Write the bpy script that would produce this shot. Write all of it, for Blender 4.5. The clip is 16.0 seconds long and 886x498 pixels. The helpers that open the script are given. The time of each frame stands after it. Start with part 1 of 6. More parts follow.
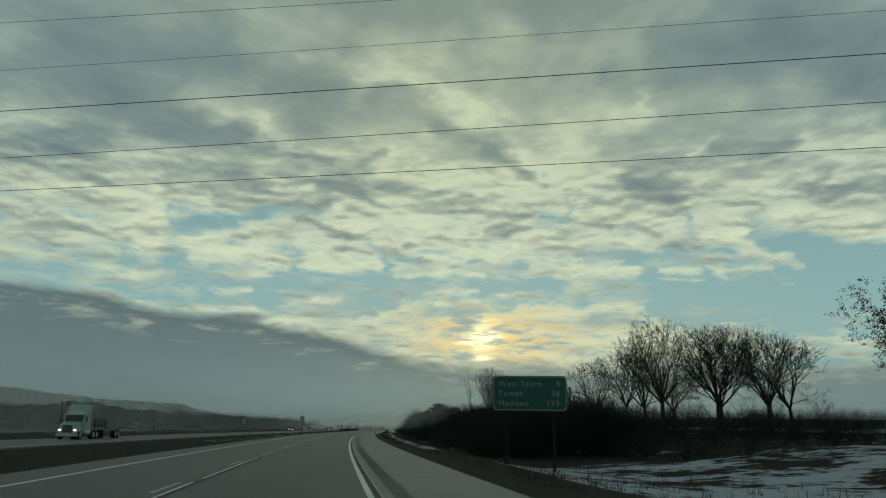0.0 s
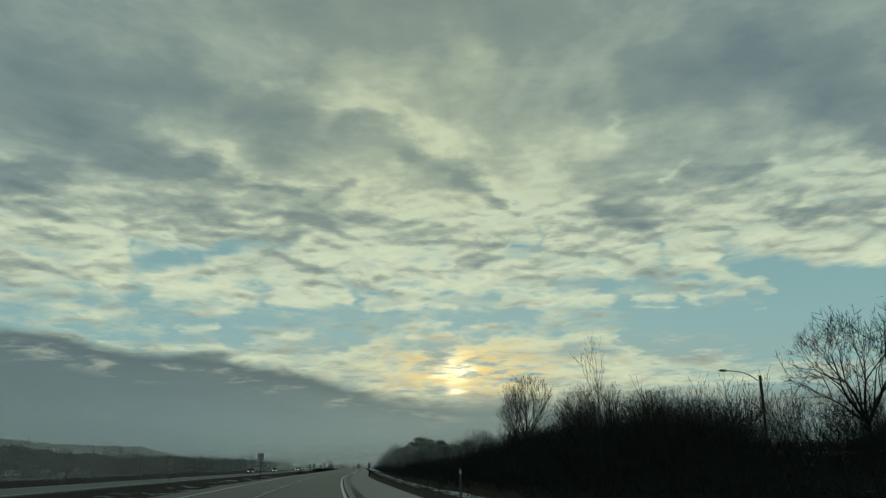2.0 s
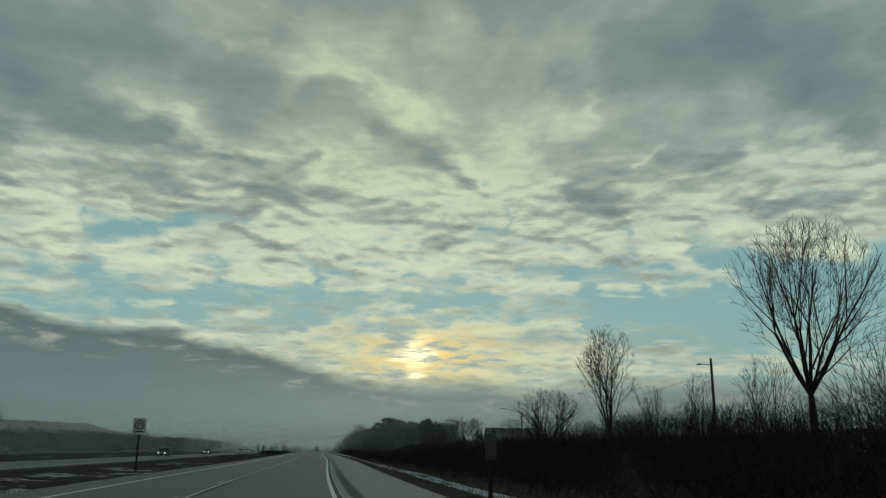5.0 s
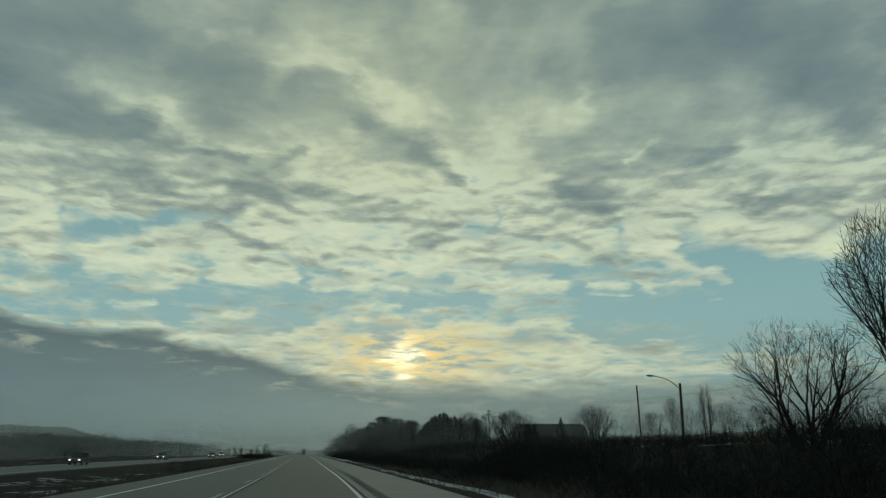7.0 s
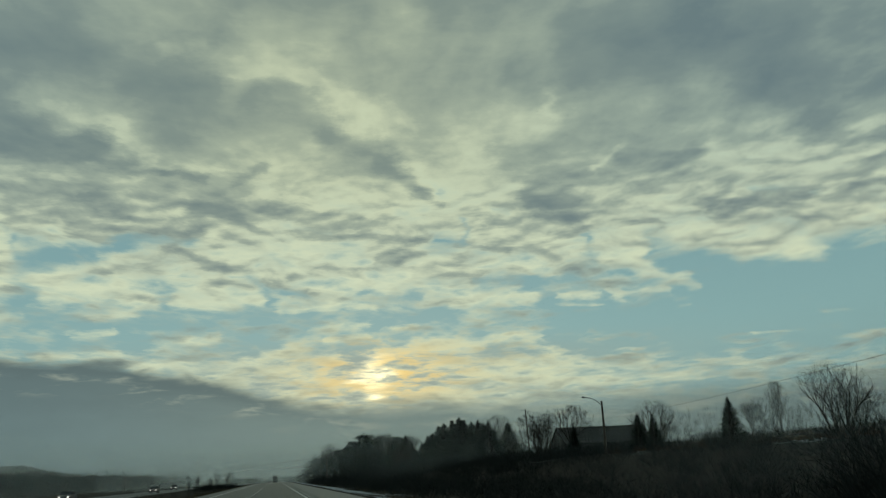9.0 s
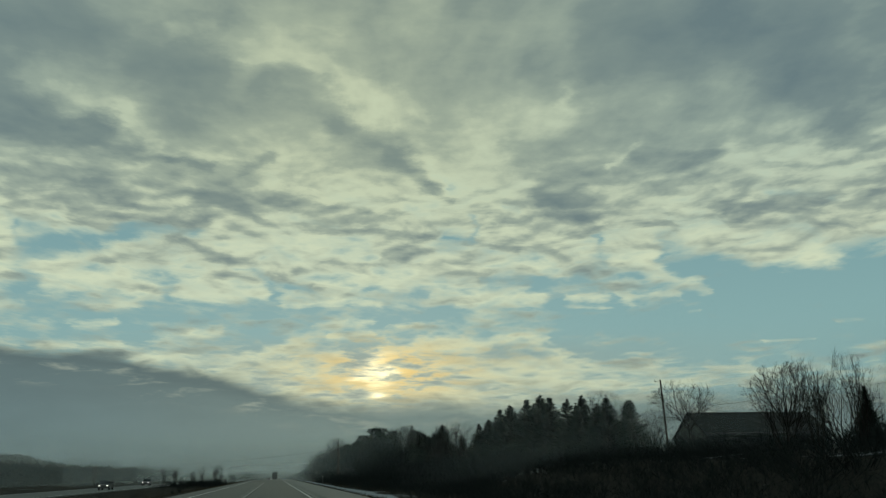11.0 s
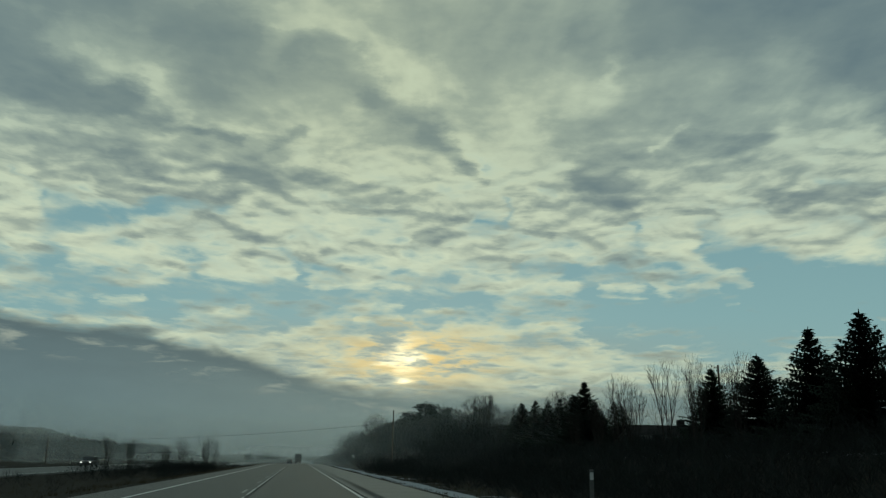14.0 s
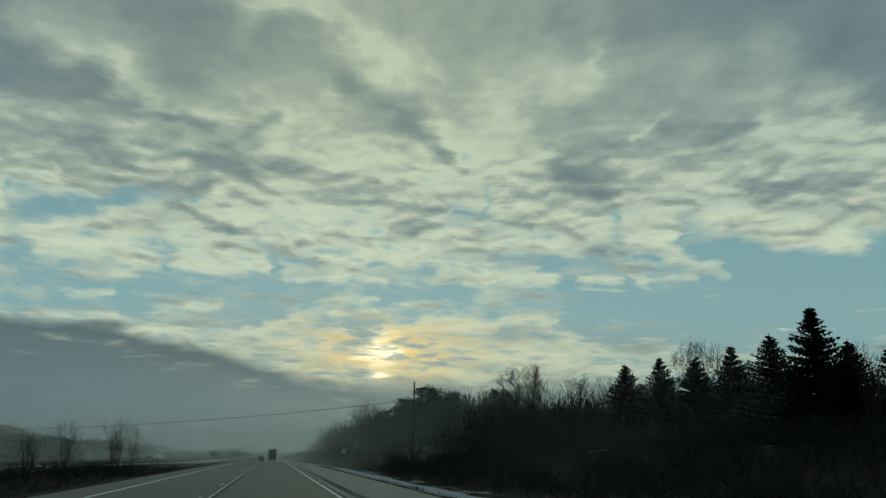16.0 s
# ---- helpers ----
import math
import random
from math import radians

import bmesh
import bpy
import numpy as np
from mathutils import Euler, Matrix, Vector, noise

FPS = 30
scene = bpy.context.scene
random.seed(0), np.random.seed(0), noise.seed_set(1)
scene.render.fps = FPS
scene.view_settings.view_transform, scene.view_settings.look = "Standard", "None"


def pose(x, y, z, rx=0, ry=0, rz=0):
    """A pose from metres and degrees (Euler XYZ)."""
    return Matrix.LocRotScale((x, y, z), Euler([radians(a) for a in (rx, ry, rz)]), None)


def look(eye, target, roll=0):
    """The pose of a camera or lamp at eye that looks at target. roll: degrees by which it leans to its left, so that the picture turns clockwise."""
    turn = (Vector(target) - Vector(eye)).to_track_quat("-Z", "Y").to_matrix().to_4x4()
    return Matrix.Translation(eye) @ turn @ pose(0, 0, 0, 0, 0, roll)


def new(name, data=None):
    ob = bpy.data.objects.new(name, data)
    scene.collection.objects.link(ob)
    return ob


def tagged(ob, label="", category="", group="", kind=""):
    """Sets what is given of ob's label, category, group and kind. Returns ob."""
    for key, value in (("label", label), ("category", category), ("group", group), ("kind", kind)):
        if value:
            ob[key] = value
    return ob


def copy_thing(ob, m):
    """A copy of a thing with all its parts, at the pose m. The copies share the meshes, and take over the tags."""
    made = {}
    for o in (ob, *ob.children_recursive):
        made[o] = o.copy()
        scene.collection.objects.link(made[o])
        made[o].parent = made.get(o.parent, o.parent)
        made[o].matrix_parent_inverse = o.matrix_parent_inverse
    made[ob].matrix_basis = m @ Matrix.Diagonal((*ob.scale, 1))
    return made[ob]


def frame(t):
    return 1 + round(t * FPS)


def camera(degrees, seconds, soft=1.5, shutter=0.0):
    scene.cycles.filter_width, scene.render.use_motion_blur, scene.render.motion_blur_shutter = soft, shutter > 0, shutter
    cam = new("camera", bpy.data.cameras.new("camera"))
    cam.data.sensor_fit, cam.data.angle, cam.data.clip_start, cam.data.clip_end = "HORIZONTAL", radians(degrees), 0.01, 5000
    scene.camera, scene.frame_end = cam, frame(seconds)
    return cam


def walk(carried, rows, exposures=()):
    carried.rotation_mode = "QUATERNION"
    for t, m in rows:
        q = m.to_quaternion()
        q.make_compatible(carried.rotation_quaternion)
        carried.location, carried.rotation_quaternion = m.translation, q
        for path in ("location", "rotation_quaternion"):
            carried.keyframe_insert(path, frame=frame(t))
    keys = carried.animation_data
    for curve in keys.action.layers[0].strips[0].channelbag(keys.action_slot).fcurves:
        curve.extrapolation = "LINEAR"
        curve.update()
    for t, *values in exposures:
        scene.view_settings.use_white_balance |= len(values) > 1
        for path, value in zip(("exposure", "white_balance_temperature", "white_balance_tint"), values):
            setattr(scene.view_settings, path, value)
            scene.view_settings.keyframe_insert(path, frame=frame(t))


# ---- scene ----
# seconds, x, y, z, yaw, pitch, roll of the camera, held by hand in a car that drives along +y
PATH = [
    (0.0, 7.19, 0.19, 1.27, -3.60, 12.44, -0.76),
    (0.5, 6.17, 14.39, 1.27, -4.18, 13.07, -1.30),
    (1.0, 5.24, 28.61, 1.27, -4.38, 13.75, -1.04),
    (1.5, 4.40, 42.83, 1.27, -4.66, 14.43, -0.10),
    (2.0, 3.65, 57.06, 1.27, -5.41, 14.85, 0.86),
    (2.5, 2.98, 71.29, 1.27, -6.61, 14.91, 1.58),
    (3.0, 2.39, 85.52, 1.27, -7.70, 14.66, 1.21),
    (3.5, 1.88, 99.77, 1.27, -8.28, 14.35, 0.40),
    (4.0, 1.44, 114.01, 1.27, -8.31, 14.08, -0.18),
    (4.5, 1.07, 128.26, 1.27, -8.38, 13.91, -0.46),
    (5.0, 0.76, 142.50, 1.27, -8.49, 13.86, -0.45),
    (5.5, 0.51, 156.75, 1.27, -8.65, 13.87, -0.27),
    (6.0, 0.32, 171.00, 1.27, -8.85, 13.91, -0.07),
    (6.5, 0.18, 185.25, 1.27, -9.10, 13.95, 0.02),
    (7.0, 0.08, 199.50, 1.27, -9.40, 13.98, 0.00),
    (7.5, 0.01, 213.75, 1.27, -9.71, 14.17, 0.63),
    (8.0, -0.04, 228.00, 1.27, -10.20, 14.51, 1.54),
    (8.5, -0.06, 242.25, 1.27, -10.79, 14.94, 2.33),
    (9.0, -0.09, 256.50, 1.27, -11.21, 15.23, 2.75),
    (9.5, -0.11, 270.75, 1.27, -11.46, 15.40, 2.79),
    (10.0, -0.13, 285.00, 1.27, -11.55, 15.46, 2.49),
    (10.5, -0.15, 299.25, 1.27, -11.48, 15.42, 1.93),
    (11.0, -0.17, 313.50, 1.27, -11.26, 15.31, 1.14),
    (11.5, -0.19, 327.75, 1.27, -10.90, 15.12, 0.14),
    (12.0, -0.21, 342.00, 1.27, -10.51, 14.93, -0.71),
    (12.5, -0.24, 356.25, 1.27, -10.11, 14.69, -1.25),
    (13.0, -0.26, 370.50, 1.27, -9.80, 14.54, -1.49),
    (13.5, -0.28, 384.75, 1.27, -9.68, 14.49, -1.41),
    (14.0, -0.30, 399.00, 1.27, -9.79, 14.54, -0.87),
    (14.5, -0.28, 413.25, 1.27, -10.16, 14.56, -0.39),
    (15.0, -0.25, 427.50, 1.27, -10.64, 14.51, -0.12),
    (15.5, -0.23, 441.75, 1.27, -11.20, 14.39, -0.14),
    (16.0, -0.20, 456.00, 1.27, -11.48, 14.21, -0.36),
]

cam = camera(57.1, 16.0, soft=1.25)
walk(cam, [(t, pose(x, y, z, 90 + pitch, roll, yaw)) for t, x, y, z, yaw, pitch, roll in PATH],
     exposures=((0.0, 0.06, 6560, 10), (4.0, 0.04, 6500, 10), (7.0, 0.02, 6500, 10), (8.5, 0.0, 6520, 10), (12.0, -0.03, 6400, 10), (16.0, -0.06, 6250, 10)))

# ---- world and sun ----
SUN_AZ, SUN_EL = 6.6, 6.5          # degrees right of +y, degrees above the horizon
world = bpy.data.worlds.new("winter_sky")
scene.world = world
world.use_nodes = True
wt = world.node_tree
sky = wt.nodes.new("ShaderNodeTexSky")
sky.sky_type, sky.sun_disc = "NISHITA", False
sky.sun_elevation, sky.sun_rotation = radians(SUN_EL), radians(SUN_AZ)
sky.air_density, sky.dust_density, sky.ozone_density = 1.0, 1.5, 2.0
wt.links.new(sky.outputs[0], wt.nodes["Background"].inputs[0])
wt.nodes["Background"].inputs[1].default_value = 0.07

sun = new("sun", bpy.data.lights.new("sun", "SUN"))
sun.data.energy, sun.data.angle, sun.data.color = 0.8, radians(10), (1.0, 0.86, 0.66)
sun.matrix_basis = look((0, 0, 60), (-math.sin(radians(SUN_AZ)) * 100, -math.cos(radians(SUN_AZ)) * 100, 60 - 100 * math.tan(radians(SUN_EL))))


# ---- node helpers ----
class Graph:
    """Short ways to wire shader nodes."""

    def __init__(self, tree):
        self.tree = tree

    def node(self, kind, inputs=(), operation=None, use_clamp=None, interpolation_type=None, data_type=None, blend_type=None, attribute_name=None):
        n = self.tree.nodes.new(kind)
        if data_type:
            n.data_type = data_type
        if operation:
            n.operation = operation
        if use_clamp:
            n.use_clamp = True
        if interpolation_type:
            n.interpolation_type = interpolation_type
        if blend_type:
            n.blend_type = blend_type
        if attribute_name:
            n.attribute_name = attribute_name
        for i, v in (inputs.items() if isinstance(inputs, dict) else enumerate(inputs)):
            if isinstance(v, bpy.types.NodeSocket):
                self.tree.links.new(v, n.inputs[i])
            elif v is not None:
                n.inputs[i].default_value = v
        return n

    def math(self, op, a, b=0.0, c=0.0, clamp=False):
        return self.node("ShaderNodeMath", (a, b, c), operation=op, use_clamp=clamp).outputs[0]

    def vec(self, op, a, b=None, out=0):
        return self.node("ShaderNodeVectorMath", (a, b), operation=op).outputs[out]

    def step(self, v, lo, hi, to0=0.0, to1=1.0):
        return self.node("ShaderNodeMapRange", (v, lo, hi, to0, to1), interpolation_type="SMOOTHSTEP").outputs[0]

    def line(self, v, lo, hi, to0=0.0, to1=1.0):
        return self.node("ShaderNodeMapRange", (v, lo, hi, to0, to1)).outputs[0]

    def mix(self, f, a, b, blend="MIX"):
        n = self.node("ShaderNodeMix", {0: f, 6: a, 7: b}, data_type="RGBA", blend_type=blend)
        return n.outputs[2]

    def noise(self, vector, scale, detail=4.0, rough=0.55, distort=0.0, out=0):
        return self.node("ShaderNodeTexNoise", {0: vector, 2: scale, 3: detail, 4: rough, 8: distort}).outputs[out]

    def ramp(self, v, stops):
        n = self.node("ShaderNodeValToRGB", (v,))
        e = n.color_ramp.elements
        while len(e) < len(stops):
            e.new(0.5)
        for s, (p, c) in zip(e, stops):
            s.position, s.color = p, (*c, 1)
        return n.outputs[0]


def material(name, tones, scale=4.0, rough=0.85, bump=0.4, metal=0.0, fine=30.0, spread=(0.3, 0.7), gloss_noise=0.1, per_object=0.0, shine=0.5):
    """A weathered surface: two tones mixed by a coarse and a fine noise, with relief."""
    m = bpy.data.materials.new(name)
    m.use_nodes = True
    g = Graph(m.node_tree)
    bsdf = m.node_tree.nodes["Principled BSDF"]
    pos = g.node("ShaderNodeNewGeometry").outputs["Position"]
    a = g.noise(pos, scale, 5.0, 0.6)
    b = g.noise(pos, fine, 3.0, 0.6)
    v = g.math("ADD", g.math("MULTIPLY", a, 0.65), g.math("MULTIPLY", b, 0.35))
    if per_object:
        r = g.node("ShaderNodeObjectInfo").outputs["Random"]
        v = g.math("ADD", v, g.math("MULTIPLY", g.math("SUBTRACT", r, 0.5), per_object))
    col = g.mix(g.step(v, spread[0], spread[1]), (*tones[0], 1), (*tones[1], 1))
    m.node_tree.links.new(col, bsdf.inputs["Base Color"])
    rr = g.line(b, 0.2, 0.8, rough - gloss_noise, min(rough + gloss_noise, 1.0))
    m.node_tree.links.new(rr, bsdf.inputs["Roughness"])
    bsdf.inputs["Metallic"].default_value = metal
    bsdf.inputs["Specular IOR Level"].default_value = shine
    if bump:
        bn = g.node("ShaderNodeBump", {"Strength": bump, "Distance": 0.03, "Height": b})
        m.node_tree.links.new(bn.outputs[0], bsdf.inputs["Normal"])
    return m


def lamp_material(name, colour, strength):
    m = bpy.data.materials.new(name)
    m.use_nodes = True
    b = m.node_tree.nodes["Principled BSDF"]
    b.inputs["Emission Color"].default_value = (*colour, 1)
    b.inputs["Emission Strength"].default_value = strength
    return m


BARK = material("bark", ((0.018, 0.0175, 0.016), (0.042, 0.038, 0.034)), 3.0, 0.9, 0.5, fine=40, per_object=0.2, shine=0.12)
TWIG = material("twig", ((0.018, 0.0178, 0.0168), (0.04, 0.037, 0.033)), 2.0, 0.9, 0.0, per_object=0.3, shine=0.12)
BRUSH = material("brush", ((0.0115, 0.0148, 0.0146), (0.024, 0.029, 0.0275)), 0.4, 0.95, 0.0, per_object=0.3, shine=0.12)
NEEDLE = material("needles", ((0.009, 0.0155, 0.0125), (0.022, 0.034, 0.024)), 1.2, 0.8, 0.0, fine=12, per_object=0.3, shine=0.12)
DRY_LEAF = material("dry_leaf", ((0.05, 0.032, 0.02), (0.09, 0.06, 0.035)), 2.0, 0.9, 0.0, shine=0.12)
WET_ROAD = material("worn_asphalt", ((0.02, 0.022, 0.023), (0.042, 0.045, 0.046)), 0.35, 0.5, 0.5, fine=55, gloss_noise=0.1, shine=0.36)
FAR_ROAD = material("grey_asphalt", ((0.09, 0.095, 0.095), (0.13, 0.135, 0.134)), 0.35, 0.7, 0.35, fine=40, gloss_noise=0.12, shine=0.4)
SHOULDER = material("pale_shoulder_asphalt", ((0.105, 0.11, 0.108), (0.155, 0.16, 0.156)), 0.5, 0.55, 0.3, fine=50, gloss_noise=0.12, shine=0.45)
TAR = material("crack_sealant", ((0.014, 0.014, 0.015), (0.03, 0.03, 0.031)), 2.0, 0.7, 0.2, shine=0.3)
GROOVE = material("milled_groove", ((0.1, 0.104, 0.1), (0.15, 0.153, 0.15)), 2.0, 0.7, 0.3, shine=0.4)
PAINT_AND_SHEEN = material("road_paint_and_sheen", ((0.5, 0.5, 0.49), (0.78, 0.78, 0.76)), 3.0, 0.6, 0.2, fine=18)
WORN_PAINT_AND_SHEEN = material("worn_paint_and_sheen", ((0.12, 0.12, 0.118), (0.5, 0.5, 0.48)), 5.0, 0.65, 0.2, fine=26)
TARRED = material("tarred_post", ((0.012, 0.012, 0.012), (0.028, 0.026, 0.024)), 3.0, 0.9, 0.3, shine=0.15)
GALV = material("galvanised_steel", ((0.3, 0.31, 0.32), (0.48, 0.49, 0.5)), 3.0, 0.5, 0.1, metal=0.7)
DARK_STEEL = material("dark_steel", ((0.05, 0.05, 0.052), (0.1, 0.1, 0.1)), 4.0, 0.6, 0.1, metal=0.4)
POLE_WOOD = material("creosoted_pole", ((0.04, 0.034, 0.028), (0.085, 0.07, 0.055)), 2.0, 0.9, 0.4)
SIGN_GREEN = material("green_sign_sheeting", ((0.0, 0.06, 0.045), (0.0, 0.08, 0.058)), 1.5, 0.55, 0.0)
SIGN_WHITE = material("white_sign_sheeting", ((0.32, 0.335, 0.335), (0.45, 0.465, 0.465)), 2.0, 0.55, 0.0)
SIGN_LETTER = material("worn_letter_sheeting", ((0.17, 0.2, 0.19), (0.27, 0.3, 0.29)), 2.0, 0.6, 0.0)
SIGN_BACK = material("bare_aluminium", ((0.18, 0.19, 0.19), (0.28, 0.29, 0.29)), 3.0, 0.5, 0.0, metal=0.5)
SHINGLE = material("roof_shingle", ((0.012, 0.012, 0.013), (0.026, 0.025, 0.024)), 1.5, 0.95, 0.4, fine=14, shine=0.1)
SIDING = material("house_siding", ((0.018, 0.019, 0.019), (0.03, 0.031, 0.03)), 1.0, 0.8, 0.1, fine=6)
GLASS_DARK = material("window_glass", ((0.015, 0.018, 0.02), (0.03, 0.034, 0.038)), 1.0, 0.12, 0.0, gloss_noise=0.05)
RUBBER = material("tyre_rubber", ((0.012, 0.012, 0.012), (0.025, 0.025, 0.025)), 4.0, 0.9, 0.1)
CAR_PAINTS = {
    "white": material("white_car_paint", ((0.55, 0.56, 0.56), (0.68, 0.69, 0.69)), 0.8, 0.3, 0.0, gloss_noise=0.08),
    "silver": material("silver_car_paint", ((0.26, 0.27, 0.28), (0.36, 0.37, 0.38)), 0.8, 0.35, 0.0, metal=0.5, gloss_noise=0.08),
    "dark": material("dark_car_paint", ((0.015, 0.018, 0.022), (0.03, 0.034, 0.04)), 0.8, 0.3, 0.0, gloss_noise=0.08),
    "teal": material("pale_green_truck_paint", ((0.22, 0.3, 0.28), (0.3, 0.4, 0.37)), 0.8, 0.4, 0.0, gloss_noise=0.08),
}
HEADLIGHT = lamp_material("headlight_glow", (1.0, 0.95, 0.85), 1.6)
TAIL_RED = material("red_lens", ((0.16, 0.01, 0.01), (0.22, 0.015, 0.012)), 3.0, 0.3, 0.0)
POSTER_DARK = material("billboard_dark", ((0.02, 0.024, 0.026), (0.05, 0.055, 0.058)), 0.6, 0.6, 0.0)
POSTER_RED = material("billboard_red", ((0.22, 0.02, 0.02), (0.32, 0.035, 0.03)), 0.8, 0.6, 0.0)
WIRE = material("weathered_wire", ((0.03, 0.03, 0.03), (0.05, 0.05, 0.05)), 1.0, 0.7, 0.0)


# ---- cloud deck ----
EYE = (0.0, 203.0, 1.27)      # where the directions of the cloud deck are counted from
# strokes of cloud and clear sky: azimuth and elevation of both ends, half width (degrees), weight
CLEAR = [(-16.5, 14.1, -12.0, 14.4, 0.56, 1), (-10.2, 15.5, -6.1, 15.6, 0.48, 0.9), (-12.0, 14.5, -9.9, 15.5, 0.40, 0.6), (-16.3, 12.3, -15.3, 12.2, 0.40, 0.6), (-7.8, 12.3, -6.9, 11.5, 0.32, 0.6), (-1.5, 13.4, -0.8, 11.8, 0.36, 1), (-0.5, 12.6, 2.0, 12.1, 0.24, 0.7), (-18.8, 16.3, -16.9, 15.0, 0.28, 0.9), (-2.3, 17.3, 3.4, 16.7, 0.44, 0.6), (10.9, 15.6, 13.4, 15.4, 0.28, 0.8), (12.9, 16.8, 13.2, 15.8, 0.24, 0.7), (15.5, 17.3, 16.3, 17.1, 0.24, 0.5), (6.0, 12.2, 10.0, 11.8, 0.24, 0.7), (14.1, 12.6, 18.1, 12.7, 0.24, 0.7), (18.1, 12.2, 22.5, 13.3, 0.63, 1)]  # clear sky between the clouds
CLEAR_FAR = [(22.1, 15.2, 22.5, 13.7, 0.24, 0.7), (26.1, 14.6, 26.7, 13.8, 0.40, 0.7), (27.5, 13.4, 30.6, 12.2, 0.71, 0.9), (29.5, 11.5, 39.4, 9.9, 1.03, 1.1), (33.6, 16.9, 36.9, 16.1, 0.40, 0.6), (-14.7, 9.9, 2.0, 10.4, 0.63, 0.6), (7.6, 10.6, 12.5, 10.4, 0.40, 0.7), (-16.3, 8.9, 0.5, 8.8, 0.32, 0.5), (20.0, 9.7, 42.1, 7.5, 1.03, 0.8), (-19.7, 10.9, -16.5, 10.9, 0.36, 0.5), (38.3, 11.3, 47.8, 9.8, 1.03, 0.8)]  # clear sky lower down
PUFF_LOW = [(-19.6, 10.0, -16.1, 10.5, 0.32, 0.7), (-12.9, 9.3, -10.7, 9.6, 0.36, 1), (-12.0, 10.4, -9.1, 10.7, 0.28, 0.8), (-8.1, 8.8, -3.8, 9.3, 0.36, 1), (-14.5, 8.0, -10.0, 8.2, 0.24, 0.9), (-17.8, 8.2, -15.8, 8.0, 0.20, 0.7), (-9.2, 7.5, -3.3, 7.5, 0.32, 1), (-3.3, 7.5, 0.5, 8.0, 0.28, 0.8), (0.5, 8.2, 3.7, 8.0, 0.36, 1), (0.0, 11.0, 3.6, 11.3, 0.32, 1), (3.6, 11.4, 6.8, 11.1, 0.28, 0.9), (2.4, 9.8, 6.0, 10.0, 0.24, 0.7), (3.6, 9.0, 6.2, 9.2, 0.24, 1), (7.2, 9.8, 10.0, 9.7, 0.16, 0.6), (-1.0, 7.0, 4.5, 6.9, 0.40, 0.8)]  # small clouds over the bank
PUFF_SUN = [(12.7, 11.2, 18.1, 11.3, 0.44, 1), (19.7, 11.3, 22.4, 11.3, 0.28, 0.9), (23.2, 11.3, 27.3, 10.9, 0.28, 0.8), (22.8, 11.9, 23.9, 10.7, 0.32, 0.5), (9.2, 8.7, 18.4, 8.6, 0.36, 1), (6.8, 8.1, 14.0, 8.0, 0.28, 1), (10.8, 7.1, 21.4, 6.7, 0.52, 0.9), (14.0, 6.1, 25.4, 5.9, 0.40, 0.9), (17.9, 5.5, 28.6, 5.2, 0.28, 0.8), (2.1, 6.1, 5.3, 5.7, 0.36, 0.8), (10.8, 5.3, 16.3, 5.1, 0.36, 0.5), (35.6, 10.5, 36.9, 10.4, 0.24, 0.5), (32.2, 7.7, 35.0, 7.6, 0.12, 1.1), (36.7, 8.5, 38.2, 8.5, 0.20, 0.7), (27.9, 9.8, 28.7, 9.9, 0.16, 0.7), (19.6, 10.7, 22.7, 10.5, 0.20, 0.6)]  # bars of cloud beside the sun
PUFF_MID = [(-19.3, 13.1, -16.7, 12.6, 0.56, 0.8), (-20.4, 16.1, -17.3, 15.1, 0.63, 0.9), (-14.3, 12.3, -11.1, 12.2, 0.63, 1), (-15.5, 11.3, -12.1, 11.9, 0.32, 0.6), (-9.6, 11.8, -7.7, 11.5, 0.40, 0.9), (-6.2, 12.0, -1.6, 12.0, 0.63, 1), (-4.6, 15.9, -1.3, 13.8, 0.56, 0.9), (-0.6, 15.4, 5.1, 14.4, 0.71, 0.9), (0.7, 13.5, 8.4, 12.4, 0.63, 0.8), (10.1, 17.2, 12.1, 17.8, 0.56, 0.8), (14.2, 16.3, 21.4, 14.1, 0.63, 0.9), (14.1, 14.0, 19.7, 13.0, 0.48, 0.8), (22.9, 14.0, 25.6, 13.5, 0.63, 0.9), (24.0, 13.2, 29.1, 11.3, 0.56, 0.9), (28.0, 15.2, 34.5, 12.4, 0.79, 1), (33.3, 14.0, 36.5, 12.5, 0.71, 0.9)]  # heaps of lit cloud
SHADE_LEFT = [(-21.2, 22.9, -17.1, 22.3, 1.19, 0.8), (-24.0, 19.6, -13.0, 21.0, 1.03, 1), (-13.0, 21.3, -7.5, 19.4, 0.75, 0.75), (-7.2, 19.6, -5.2, 19.4, 0.32, 0.6), (-7.0, 27.8, -4.1, 28.5, 0.99, 0.4), (-10.8, 25.8, -5.2, 25.8, 0.87, 0.5), (-1.9, 25.3, 1.9, 24.8, 0.79, 0.5), (3.7, 22.8, 8.4, 21.1, 1.05, 0.72), (8.0, 21.1, 9.9, 19.2, 0.62, 0.6), (9.9, 19.2, 11.3, 18.4, 0.28, 0.7), (-3.2, 19.5, -1.6, 20.8, 0.28, 0.6), (-24.9, 25.7, -13.7, 27.5, 1.59, 0.6), (-30.1, 22.0, -23.2, 22.8, 2.22, 0.7), (-31.8, 16.5, -23.9, 18.9, 1.43, 0.8)]  # shaded folds of the closed deck
